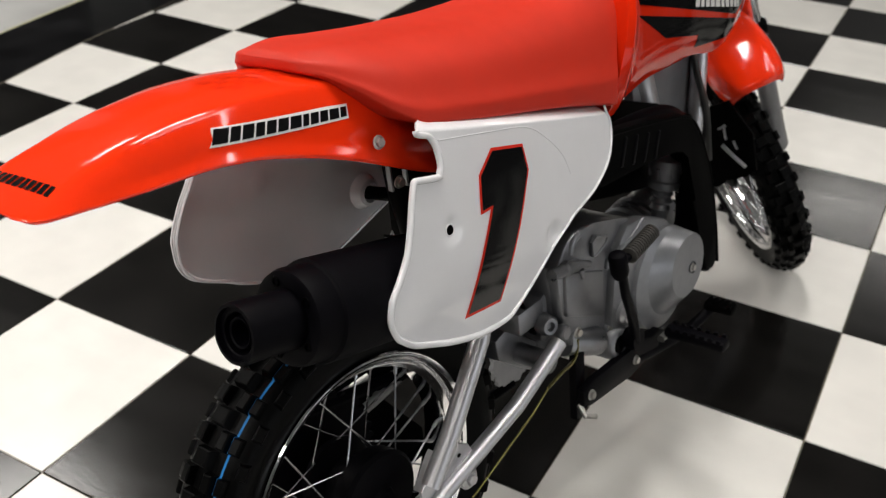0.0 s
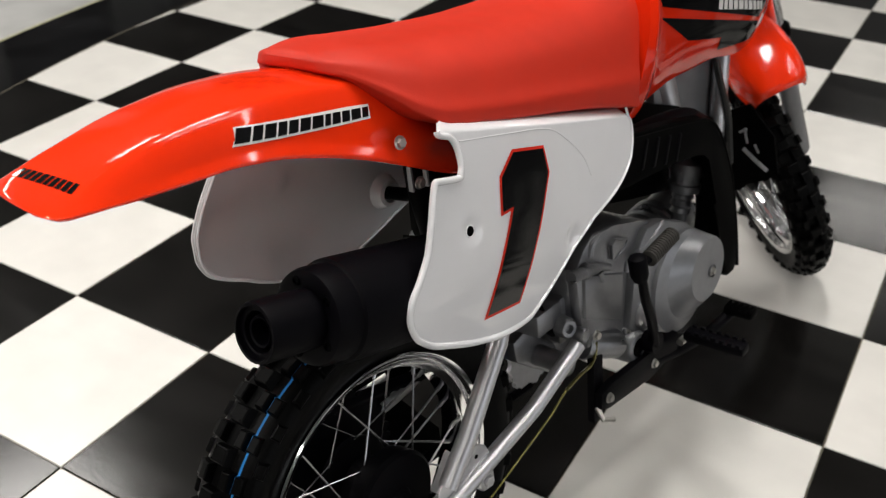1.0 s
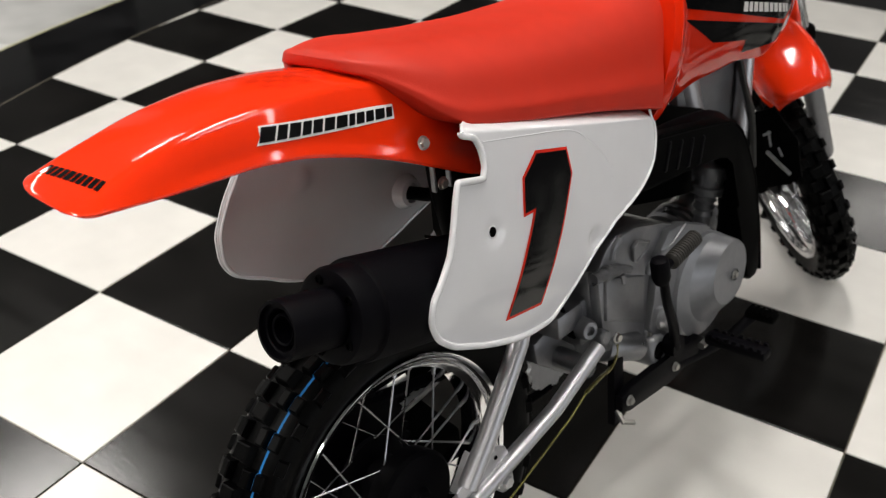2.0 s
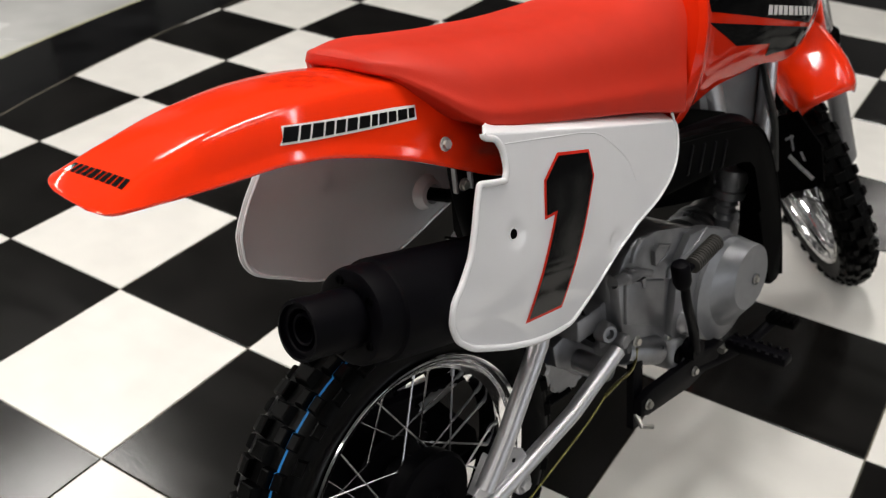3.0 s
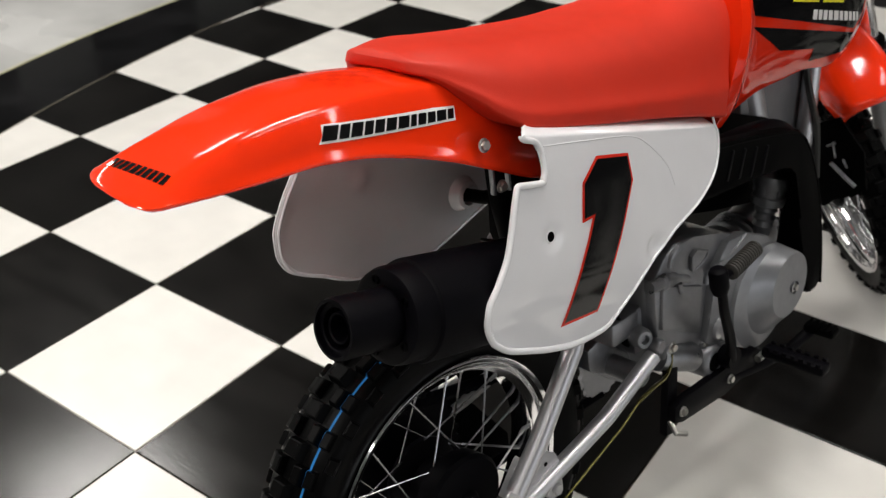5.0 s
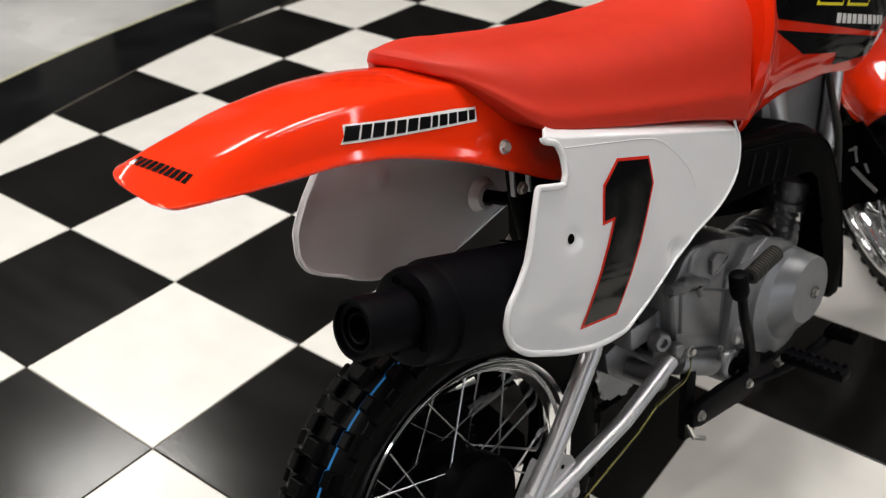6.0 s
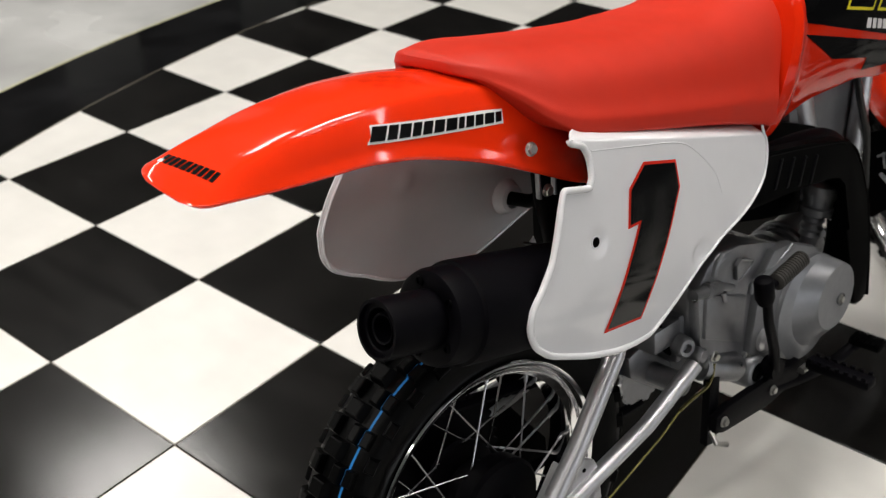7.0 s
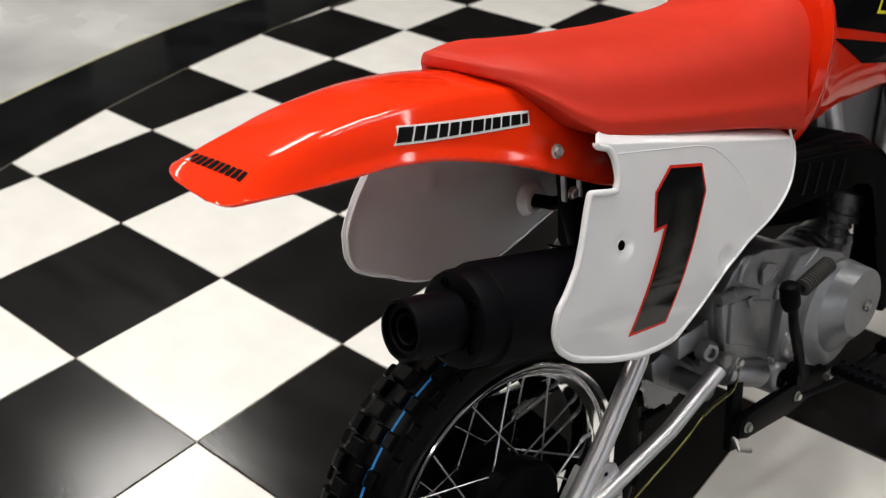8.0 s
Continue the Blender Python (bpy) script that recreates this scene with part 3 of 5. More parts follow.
sticker("number", shrink(ONE, 0.0028), on_panel, BLACK_VINYL, panel_right, 0.0011, 0.003, label="black figure 1")

def on_fender(u, v, out):
    """A place on the fender's right flank from x and height."""
    sec = fender_section(u)[2:]
    zs, rs = [z for _, z in sec][::-1], [r for r, _ in sec][::-1]
    return V(u, float(np.interp(v, zs, rs)) + out, v + out * 0.5)


def on_tail(u, v, out):
    """A place on the fender's top from distance across (u) and x (v)."""
    x = v
    for _ in range(30):
        x = v + tail_bow(x, abs(u))
    sec = fender_section(x)
    return V(v, u, float(np.interp(abs(u), [r for r, _ in sec], [z for _, z in sec])) - tail_twist(x) * u + out)


def mark_row(name, quad, widths, gap, at, mat, parent, out, rise=(0.0, 1.0), label=""):
    """A row of plain bars inside a quad of lower left, lower right, upper right, upper left."""
    a, b, c, d = (Vector(p) for p in quad)
    total, x = sum(widths) + gap * (len(widths) - 1), 0.0
    for w in widths:
        p, q = x / total, (x + w) / total
        lo = [a.lerp(b, k).lerp(d.lerp(c, k), rise[0]) for k in (p, q)]
        hi = [a.lerp(b, k).lerp(d.lerp(c, k), rise[1]) for k in (q, p)]
        sticker(name, [tuple(k) for k in lo + hi], at, mat, parent, out, label=label)
        x += w + gap


# maker's mark on the flank: white plate with black blocks
sticker("mark_plate", [(-0.1245, 0.6638), (0.0148, 0.6430), (0.0186, 0.6542), (-0.006, 0.6592), (-0.1170, 0.6770), (-0.1195, 0.6690)], on_fender, WHITE_VINYL, fender, 0.0005, label="white outline of the maker's mark")
mark_row("mark_block", [(-0.1222, 0.6652), (0.0130, 0.6452), (0.0165, 0.6525), (-0.1155, 0.6755)], [0.62, 0.42, 0.5, 0.4, 0.45, 0.5, 0.55, 0.3, 0.42, 0.42, 0.52, 0.34], 0.085, on_fender, BLACK_VINYL, fender, 0.0010, label="black bar of the maker's mark")
mark_row("tail_mark", [(-0.034, -0.2505), (0.0360, -0.2430), (0.0345, -0.2340), (-0.0315, -0.2415)], [0.42, 0.36, 0.42, 0.42, 0.5, 0.36, 0.42, 0.4, 0.42, 0.36], 0.13, on_tail, BLACK_VINYL, fender, 0.0006, label="black bar of the tail mark")

# chequer of slightly darker red squares on top of the fender
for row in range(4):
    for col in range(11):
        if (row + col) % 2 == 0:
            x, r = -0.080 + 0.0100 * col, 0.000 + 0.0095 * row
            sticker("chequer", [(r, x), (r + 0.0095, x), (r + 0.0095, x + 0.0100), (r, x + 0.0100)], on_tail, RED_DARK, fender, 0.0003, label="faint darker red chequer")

# -- silencer --
MUF_A = V(-0.157, 0.090, 0.524)
MUF_B = V(0.12, 0.090, 0.455)
_m = (MUF_B - MUF_A).normalized()


def build_silencer():
    bm = bmesh.new()
    lathe(bm, [(0.020, 0.055), (0.036, 0.052), (0.0405, 0.054), (0.0425, 0.060), (0.0425, 0.078), (0.0435, 0.079), (0.0455, 0.080), (0.046, 0.083), (0.046, 0.27), (0.040, 0.30), (0.02, 0.32), (0, 0.32)], MUF_A, _m, 48)
    ob = part("silencer", bm, BLACK_PAINT, bike, "matt black round silencer")
    bm = bmesh.new()
    lathe(bm, [(0.0175, 0.050), (0.0175, 0.004), (0.0185, 0.003), (0.0218, 0.003), (0.0224, -0.0010), (0.0250, -0.0008), (0.0260, 0.003), (0.0258, 0.054)], MUF_A, _m, 40)
    part("tail_pipe", bm, BLACK_PAINT, ob, "black tail pipe end")
    bm = bmesh.new()
    lathe(bm, [(0, 0.045), (0.0112, 0.045), (0.0112, 0.006), (0.0128, 0.005), (0.0135, 0.007), (0.0135, 0.045)], MUF_A, _m, 32)
    part("inner_pipe", bm, BLACK_PAINT, ob)
    s = _m.orthogonal().normalized()
    u = _m.cross(s)
    for k in range(5):
        a = 2 * math.pi * (k + 0.3) / 5
        c = MUF_A + _m * 0.0525 + (math.cos(a) * s + math.sin(a) * u) * 0.0325
        bm = bmesh.new()
        lathe(bm, [(0, 0.002), (0.0026, 0.002), (0.0026, -0.0015), (0.004, -0.0015), (0.0045, 0.0), (0.0045, 0.004)], c, _m, 12)
        part("cap_screw", bm, BLACK_PLASTIC, ob)
    return ob


silencer = build_silencer()

# -- wheels --
def build_wheel(prefix, radius, rim, half_tyre, half_rim, knobs, spokes, material_tyre, parent, to=None):
    """Tyre with knobs, chromed rim with spokes and a hub, all round the axle at the origin of the parent's (0, 0, 0) moved by to."""
    m = to if to is not None else Matrix()
    base = radius - 0.010
    bm = bmesh.new()
    w = half_tyre
    prof = [(rim - 0.006, -half_rim + 0.004), (rim + 0.004, -half_rim - 0.001), (rim + (base - rim) * 0.35, -w * 0.92), (rim + (base - rim) * 0.6, -w), (base - 0.010, -w * 0.9), (base - 0.003, -w * 0.62), (base, -w * 0.3), (base, w * 0.3), (base - 0.003, w * 0.62), (base - 0.010, w * 0.9), (rim + (base - rim) * 0.6, w), (rim + (base - rim) * 0.35, w * 0.92), (rim + 0.004, half_rim + 0.001), (rim - 0.006, half_rim - 0.004)]
    lathe(bm, prof, (0, 0, 0), (0, 1, 0), 96)
    tyre = part(prefix + "_tyre", bm, material_tyre, parent, "black knobbly tyre")
    tyre.matrix_basis = m

    def knob(c, size, tilt, pinned=False):
        kb = bmesh.new()
        g = bmesh.ops.create_cube(kb, size=1)
        for v in kb.verts:
            k = 0.86 if v.co.z > 0 else 1.08
            v.co = Vector((v.co.x * size[0] * k, v.co.y * size[1] * k, v.co.z * size[2]))
        bmesh.ops.bevel(kb, geom=[e for e in kb.edges if e.verts[0].co.z > 0 and e.verts[1].co.z > 0], offset=0.0012, segments=1, affect="EDGES")
        if pinned:
            # moulding pits and rubber hairs on the middle knobs
            for sx, sy in ((-1, -1), (1, -1), (1, 1)):
                bmesh.ops.create_cone(kb, segments=6, radius1=0.0009, radius2=0.0004, depth=0.0012, cap_ends=True, matrix=Matrix.Translation((sx * size[0] * 0.28, sy * size[1] * 0.28, size[2] / 2)))
            bmesh.ops.create_cone(kb, segments=4, radius1=0.0004, radius2=0.0001, depth=0.006, cap_ends=True, matrix=Matrix.Translation((-size[0] * 0.3, size[1] * 0.3, size[2] / 2 + 0.003)))
        for v in kb.verts:
            v.co = Matrix.Rotation(tilt, 4, "X") @ v.co + Vector(c)
        bmesh.ops.recalc_face_normals(kb, faces=kb.faces)
        me = bpy.data.meshes.new("knob")
        kb.to_mesh(me)
        kb.free()
        me.materials.append(material_tyre)
        return me

    z = base + 0.003
    step = 2 * math.pi / knobs
    # two alternating rows: a wide middle pair with outer shoulders, then single middle with inner shoulders
    kinds = [
        (0.0, knob((0, w * 0.37, z - 0.001), (0.019, 0.0115, 0.012), -0.14)), (0.0, knob((0, -w * 0.37, z - 0.001), (0.019, 0.0115, 0.012), 0.14)),
        (0.0, knob((0, w * 0.66, z - 0.0062), (0.0175, 0.011, 0.010), -0.36)), (0.0, knob((0, -w * 0.66, z - 0.0062), (0.0175, 0.011, 0.010), 0.36)),
        (0.5, knob((0, w * 0.93, z - 0.0155), (0.016, 0.011, 0.010), -0.80)), (0.5, knob((0, -w * 0.93, z - 0.0155), (0.016, 0.011, 0.010), 0.80)),
        (0.5, knob((0, 0, z), (0.0185, 0.0215, 0.014), 0.0, True)),
    ]
    for i in range(knobs):
        for shift, me in kinds:
            ob = new("knob", me)
            ob.parent = tyre
            ob.matrix_basis = Matrix.Rotation((i + shift) * step, 4, "Y")
    # rim
    bm = bmesh.new()
    h = half_rim
    lathe(bm, [(rim - 0.002, h - 0.003), (rim, h), (rim + 0.0005, h + 0.0015), (rim - 0.001, h + 0.003), (rim - 0.006, h + 0.002), (rim - 0.010, h - 0.001), (rim - 0.0115, h - 0.006), (rim - 0.013, h - 0.009), (rim - 0.021, h - 0.013),
               (rim - 0.023, 0), (rim - 0.021, -h + 0.013), (rim - 0.013, -h + 0.009), (rim - 0.0115, -h + 0.006), (rim - 0.010, -h + 0.001), (rim - 0.006, -h - 0.002), (rim - 0.001, -h - 0.003), (rim + 0.0005, -h - 0.0015), (rim, -h), (rim - 0.002, -h + 0.003),
               (rim - 0.012, 0)], (0, 0, 0), (0, 1, 0), 128, closed=True)
    wheel = part(prefix + "_rim", bm, CHROME, parent, "chromed steel wheel rim")
    wheel.matrix_basis = m
    hub_r = 0.042
    for i in range(spokes):
        side = 1 if i % 2 else -1
        a = 2 * math.pi * i / spokes
        lead = 0.95 if (i // 2) % 2 else -0.95
        p = Vector((math.cos(a) * (rim - 0.021), side * 0.004, math.sin(a) * (rim - 0.021)))
        q = Vector((math.cos(a + lead) * hub_r, side * 0.024, math.sin(a + lead) * hub_r))
        bm = sweep(bmesh.new(), [p, q], 0.0012, 6)
        sweep(bm, [p + (p - q).normalized() * 0.002, p - (p - q).normalized() * 0.010], 0.0024, 6)
        part("spoke", bm, STEEL, wheel)
    bm = bmesh.new()
    lathe(bm, [(0, -0.052), (0.012, -0.052), (0.012, -0.034), (0.046, -0.030), (0.048, -0.022), (0.044, -0.019), (0.030, -0.012), (0.030, 0.008), (0.044, 0.016), (0.052, 0.020), (0.054, 0.040), (0.050, 0.044), (0.016, 0.046), (0.012, 0.052), (0, 0.052)], (0, 0, 0), (0, -1, 0), 40)
    hub = part(prefix + "_hub", bm, BLACK_PAINT, parent, "black drum brake hub")
    hub.matrix_basis = m
    return tyre


REAR_R = 0.222
build_wheel("rear", REAR_R, 0.158, 0.038, 0.028, 34, 28, RUBBER_BLUE, bike, Matrix.Translation((0, 0, REAR_R)))

# -- swing arm --
def build_swingarm():
    bm = bmesh.new()
    sweep(bm, [V(0.03, 0.085, 0.209), V(0.099, 0.085, 0.2235), V(0.187, 0.085, 0.242), V(0.277, 0.085, 0.278)], 0.0098, 16)
    ob = part("swing_arm", bm, SILVER, bike, "silver painted steel swing arm")
    bm = sweep(bmesh.new(), [V(0.034, 0.085, 0.234), V(0.0735, 0.085, 0.2765), V(0.137, 0.084, 0.357), V(0.205, 0.062, 0.44)], 0.0108, 16)
    part("brace", bm, SILVER, ob)
    bm = sweep(bmesh.new(), rounded([V(0.02, -0.085, 0.222), V(0.089, -0.085, 0.229), V(0.173, -0.085, 0.241), V(0.29, -0.085, 0.285)]), 0.0112, 12)
    sweep(bm, [V(0.045, -0.085, 0.236), V(0.133, -0.083, 0.359), V(0.20, -0.06, 0.44)], 0.0115, 12)
    part("left_arm", bm, SILVER, ob)
    # gusset between the two tubes
    bm = slab(bmesh.new(), [(0.020, 0.205), (0.086, 0.200), (0.098, 0.211), (0.1065, 0.229), (0.099, 0.246), (0.086, 0.255), (0.060, 0.262), (0.020, 0.235)], 0.0815, 0.0845, cut=0.001)
    part("axle_plate", bm, SILVER, ob, "folded gusset plate")
    # no opening is cut: a black disc gives the hole's shade
    bm = lathe(bmesh.new(), [(0, 0), (0.0026, 0), (0.0026, 0.0006), (0, 0.0006)], V(0.082, 0.0846, 0.242), RIGHT, 12)
    part("plate_hole_disc", bm, BLACK_PLASTIC, ob)
    # folded axle bracket: two thin leaves either side of the brace
    bm = slab(bmesh.new(), [(-0.020, 0.187), (0.034, 0.189), (0.046, 0.206), (0.0695, 0.2535), (0.066, 0.2575), (0.0585, 0.2595), (0.053, 0.257), (0.026, 0.225), (-0.020, 0.219)], 0.0740, 0.0765, cut=0.0010)
    slab(bm, [(0.0575, 0.2590), (0.0535, 0.2570), (0.027, 0.2255), (0.0315, 0.2265)], 0.0650, 0.0745)
    part("axle_bracket", bm, SILVER, ob, "folded axle bracket")
    hexbolt("bolt", V(0.088, 0.090, 0.209), RIGHT, 0.0075, ob, SILVER)
    bm = lathe(bmesh.new(), [(0, 0), (0.013, 0), (0.013, 0.010), (0.011, 0.012), (0, 0.012)], V(0.088, 0.080, 0.209), RIGHT, 24)
    part("bolt_boss", bm, SILVER, ob)
    bm = lathe(bmesh.new(), [(0, -0.088), (0.013, -0.088), (0.014, 0), (0.013, 0.088), (0, 0.088)], V(0.255, 0, 0.262), RIGHT, 20)
    part("cross_tube", bm, ALLOY, ob)
    # pivot end with its bright washer and nut
    bm = lathe(bmesh.new(), [(0, 0), (0.0080, 0), (0.0090, 0.003), (0.0090, 0.012), (0.0075, 0.014), (0, 0.014)], V(0.283, 0.080, 0.290), RIGHT, 24)
    part("pivot_boss", bm, ALLOY, ob)
    hexbolt("pivot_nut", V(0.300, 0.096, 0.283), RIGHT, 0.0055, ob, ZINC)
    # brake rod with its cranked arm
    bm = sweep(bmesh.new(), [V(0.240, 0.092, 0.238), V(0.205, 0.094, 0.224), V(0.09, 0.098, 0.193), V(-0.02, 0.098, 0.165)], 0.0013, 8)
    rod = part("brake_rod", bm, BRASS_WIRE, bike, "thin yellow zinc brake rod")
    bm = sweep(bmesh.new(), rounded([V(0.308, 0.090, 0.268), V(0.303, 0.091, 0.252), V(0.290, 0.092, 0.243), V(0.268, 0.092, 0.242), V(0.240, 0.092, 0.238)]), 0.0048, 8, flat=0.5)
    part("crank", bm, BRASS_WIRE, rod)
    return ob


build_swingarm()

# -- engine --
def build_engine():
    bm = bmesh.new()
    slab(bm, [(0.29, 0.245), (0.38, 0.205), (0.50, 0.195), (0.58, 0.212), (0.595, 0.255), (0.545, 0.31), (0.46, 0.362), (0.40, 0.388), (0.32, 0.398), (0.285, 0.37)], -0.095, 0.072, cut=0.006)
    ob = part("engine", bm, ALLOY, bike, "cast alloy engine cases")
    # right hand case cover: stepped plates with rounded edges
    bm = slab(bmesh.new(), [(0.292, 0.262), (0.345, 0.238), (0.40, 0.205), (0.47, 0.200), (0.52, 0.210), (0.52, 0.33), (0.47, 0.358), (0.42, 0.380), (0.365, 0.397), (0.325, 0.403), (0.303, 0.393), (0.284, 0.372)], 0.070, 0.084, cut=0.005)
    part("case_cover", bm, ALLOY, ob, "grey cast case cover")
    bm = slab(bmesh.new(), [(0.2925, 0.306), (0.371, 0.266), (0.3755, 0.329), (0.295, 0.363)], 0.083, 0.0890, cut=0.003)
    part("raised_panel", bm, ALLOY, ob)
    bm = slab(bmesh.new(), [(0.354, 0.3575), (0.3534, 0.377), (0.361, 0.3827), (0.3875, 0.3716), (0.3787, 0.361), (0.358, 0.3553)], 0.083, 0.0885, cut=0.002)
    part("raised_pad", bm, ALLOY, ob)
    rim = [V(x, 0.0885, z) for x, z in ((0.3545, 0.3580), (0.3540, 0.3765), (0.3612, 0.3818), (0.3865, 0.3712), (0.3780, 0.3615), (0.3585, 0.3560))]
    part("pad_rim", sweep(bmesh.new(), rim, 0.0017, 8, closed=True), ALLOY_PAINT, ob, "bright cast rim")
    ledge = rounded([V(x, 0.0935, z) for x, z in ((0.3741, 0.3335), (0.3782, 0.3440), (0.3936, 0.3466), (0.4301, 0.3510), (0.4506, 0.3596), (0.4629, 0.3640))], 5)
    part("cover_ledge", sweep(bmesh.new(), ledge, 0.0034, 10), ALLOY_PAINT, ob, "rounded cast ledge")
    bm = sweep(bmesh.new(), rounded([V(0.3118, 0.084, 0.379), V(0.3170, 0.084, 0.391), V(0.331, 0.084, 0.397)]), 0.0045, 8)
    part("casting_rib", bm, ALLOY_PAINT, ob)
    # cover wall that runs diagonally to the round cover
    bm = slab(bmesh.new(), [(0.378, 0.250), (0.402, 0.222), (0.47, 0.206), (0.545, 0.196), (0.590, 0.203), (0.605, 0.222), (0.600, 0.258), (0.568, 0.298), (0.520, 0.340), (0.460, 0.367), (0.425, 0.370), (0.398, 0.345), (0.388, 0.30)], 0.080, 0.0945, cut=0.004)
    part("clutch_housing", bm, ALLOY_PAINT, ob, "smooth grey clutch housing")
    bm = bmesh.new()
    rows = []
    # the steps of the cover lie off centre: each ring has its own middle
    for radius, r, x, z in ((0.0725, 0.088, 0.500, 0.262), (0.0716, 0.1005, 0.501, 0.2625), (0.0600, 0.1055, 0.512, 0.268), (0.0460, 0.1215, 0.525, 0.274), (0.0440, 0.1238, 0.526, 0.2745), (0.0001, 0.1242, 0.530, 0.275)):
        rows.append([V(x + radius * math.cos(2 * math.pi * k / 64), r, z + radius * math.sin(2 * math.pi * k / 64)) for k in range(64)])
    skin(bm, rows, around=True)
    part("clutch_cover", bm, ALLOY_PAINT, ob, "smooth grey round clutch cover", crease=14)
    bm = lathe(bmesh.new(), [(0.0085, 0.002), (0.0075, -0.001), (0.0, -0.001)], V(0.535, 0.1245, 0.268), RIGHT, 24)
    part("bolt_well", bm, ALLOY, ob)
    hexbolt("cover_bolt", V(0.535, 0.1245, 0.268), RIGHT, 0.0048, ob, ZINC)
    for x, z in ((0.305, 0.266), (0.384, 0.243), (0.468, 0.213)):
        bm = lathe(bmesh.new(), [(0.0085, 0.0), (0.0085, 0.010), (0.007, 0.012), (0, 0.012)], V(x, 0.076, z), RIGHT, 16)
        part("screw_boss", bm, ALLOY, ob)
        hexbolt("case_bolt", V(x, 0.0875, z), RIGHT, 0.0042, ob, ZINC)
    # shaft boss below the cover
    bm = lathe(bmesh.new(), [(0.0235, 0), (0.0225, 0.03), (0.0205, 0.036), (0.0175, 0.038), (0.013, 0.038), (0.012, 0.034), (0, 0.034)], V(0.388, 0.062, 0.219), RIGHT, 32)
    part("shaft_boss", bm, ALLOY_PAINT, ob, "bright cast shaft boss")
    bm = lathe(bmesh.new(), [(0.012, 0.0), (0.012, 0.004), (0.006, 0.005), (0.005, 0.003), (0, 0.003)], V(0.388, 0.0965, 0.219), RIGHT, 24)
    part("oil_seal", bm, BLACK_PLASTIC, ob, "black oil seal")
    bm = lathe(bmesh.new(), [(0.016, 0), (0.016, 0.012), (0.012, 0.016), (0, 0.016)], V(0.406, 0.088, 0.257), RIGHT, 24)
    part("filler_boss", bm, SILVER, ob, "pale cast boss")
    # rear mount block
    bm = block(bmesh.new(), V(0.296, 0.032, 0.302), (0.046, 0.062, 0.062), cut=0.005)
    part("rear_mount", bm, ALLOY, ob)
    bm = lathe(bmesh.new(), [(0.013, 0), (0.013, 0.02), (0.010, 0.024), (0.006, 0.024), (0.005, 0.018), (0, 0.018)], V(0.276, 0.058, 0.300), V(-0.3, 1, 0.1), 24)
    part("mount_boss", bm, ALLOY, ob)
    bm = block(bmesh.new(), V(0.255, 0.015, 0.318), (0.05, 0.10, 0.03), cut=0.004)
    part("lower_casting", bm, ALLOY, ob)
    bm = block(bmesh.new(), V(0.312, -0.012, 0.214), (0.018, 0.110, 0.016), cut=0.003)
    part("lower_rib", bm, ALLOY, ob)
    bm = lathe(bmesh.new(), [(0.0, 0), (0.017, 0), (0.0185, 0.004), (0.0185, 0.060), (0.0165, 0.064), (0, 0.064)], V(0.300, 0.074, 0.262), V(1, 0.22, -0.42), 28)
    part("pivot_barrel", bm, ALLOY, ob, "cast barrel at the swing arm pivot")
    bm = slab(bmesh.new(), [(0.212, 0.300), (0.236, 0.306), (0.315, 0.236), (0.318, 0.214), (0.300, 0.205), (0.215, 0.272)], -0.02, 0.042, cut=0.003)
    part("wedge_casting", bm, ALLOY, ob, "grey wedge shaped lower casting")
    bm = sweep(bmesh.new(), [V(0.296, 0.088, 0.375), V(0.341, 0.090, 0.354)], [0.0044, 0.0050], 12)
    sweep(bm, [V(0.326, 0.089, 0.354), V(0.329, 0.090, 0.342)], 0.0038, 10)
    part("breather_pin", bm, ALLOY, ob)
    # hose stub behind the cover
    bm = lathe(bmesh.new(), [(0.008, 0), (0.008, 0.02), (0.0095, 0.022), (0.0095, 0.03), (0.007, 0.032), (0.007, 0.06), (0, 0.06)], V(0.320, 0.086, 0.362), V(-1, 0.1, 0.25), 16)
    part("hose_stub", bm, ALLOY, ob)
    bm = lathe(bmesh.new(), [(0.045, 0), (0.045, 0.03), (0.039, 0.034), (0.039, 0.036), (0.045, 0.04), (0.045, 0.046), (0.037, 0.048), (0.037, 0.052), (0.045, 0.054), (0.045, 0.06), (0.037, 0.062), (0.037, 0.066), (0.045, 0.068), (0.045, 0.074), (0.04, 0.08), (0.04, 0.12), (0.0, 0.12)], V(0.545, -0.005, 0.262), V(1, 0, 0.12), 32)
    part("cylinder", bm, ALLOY, ob, "finned alloy cylinder")
    return ob


engine = build_engine()


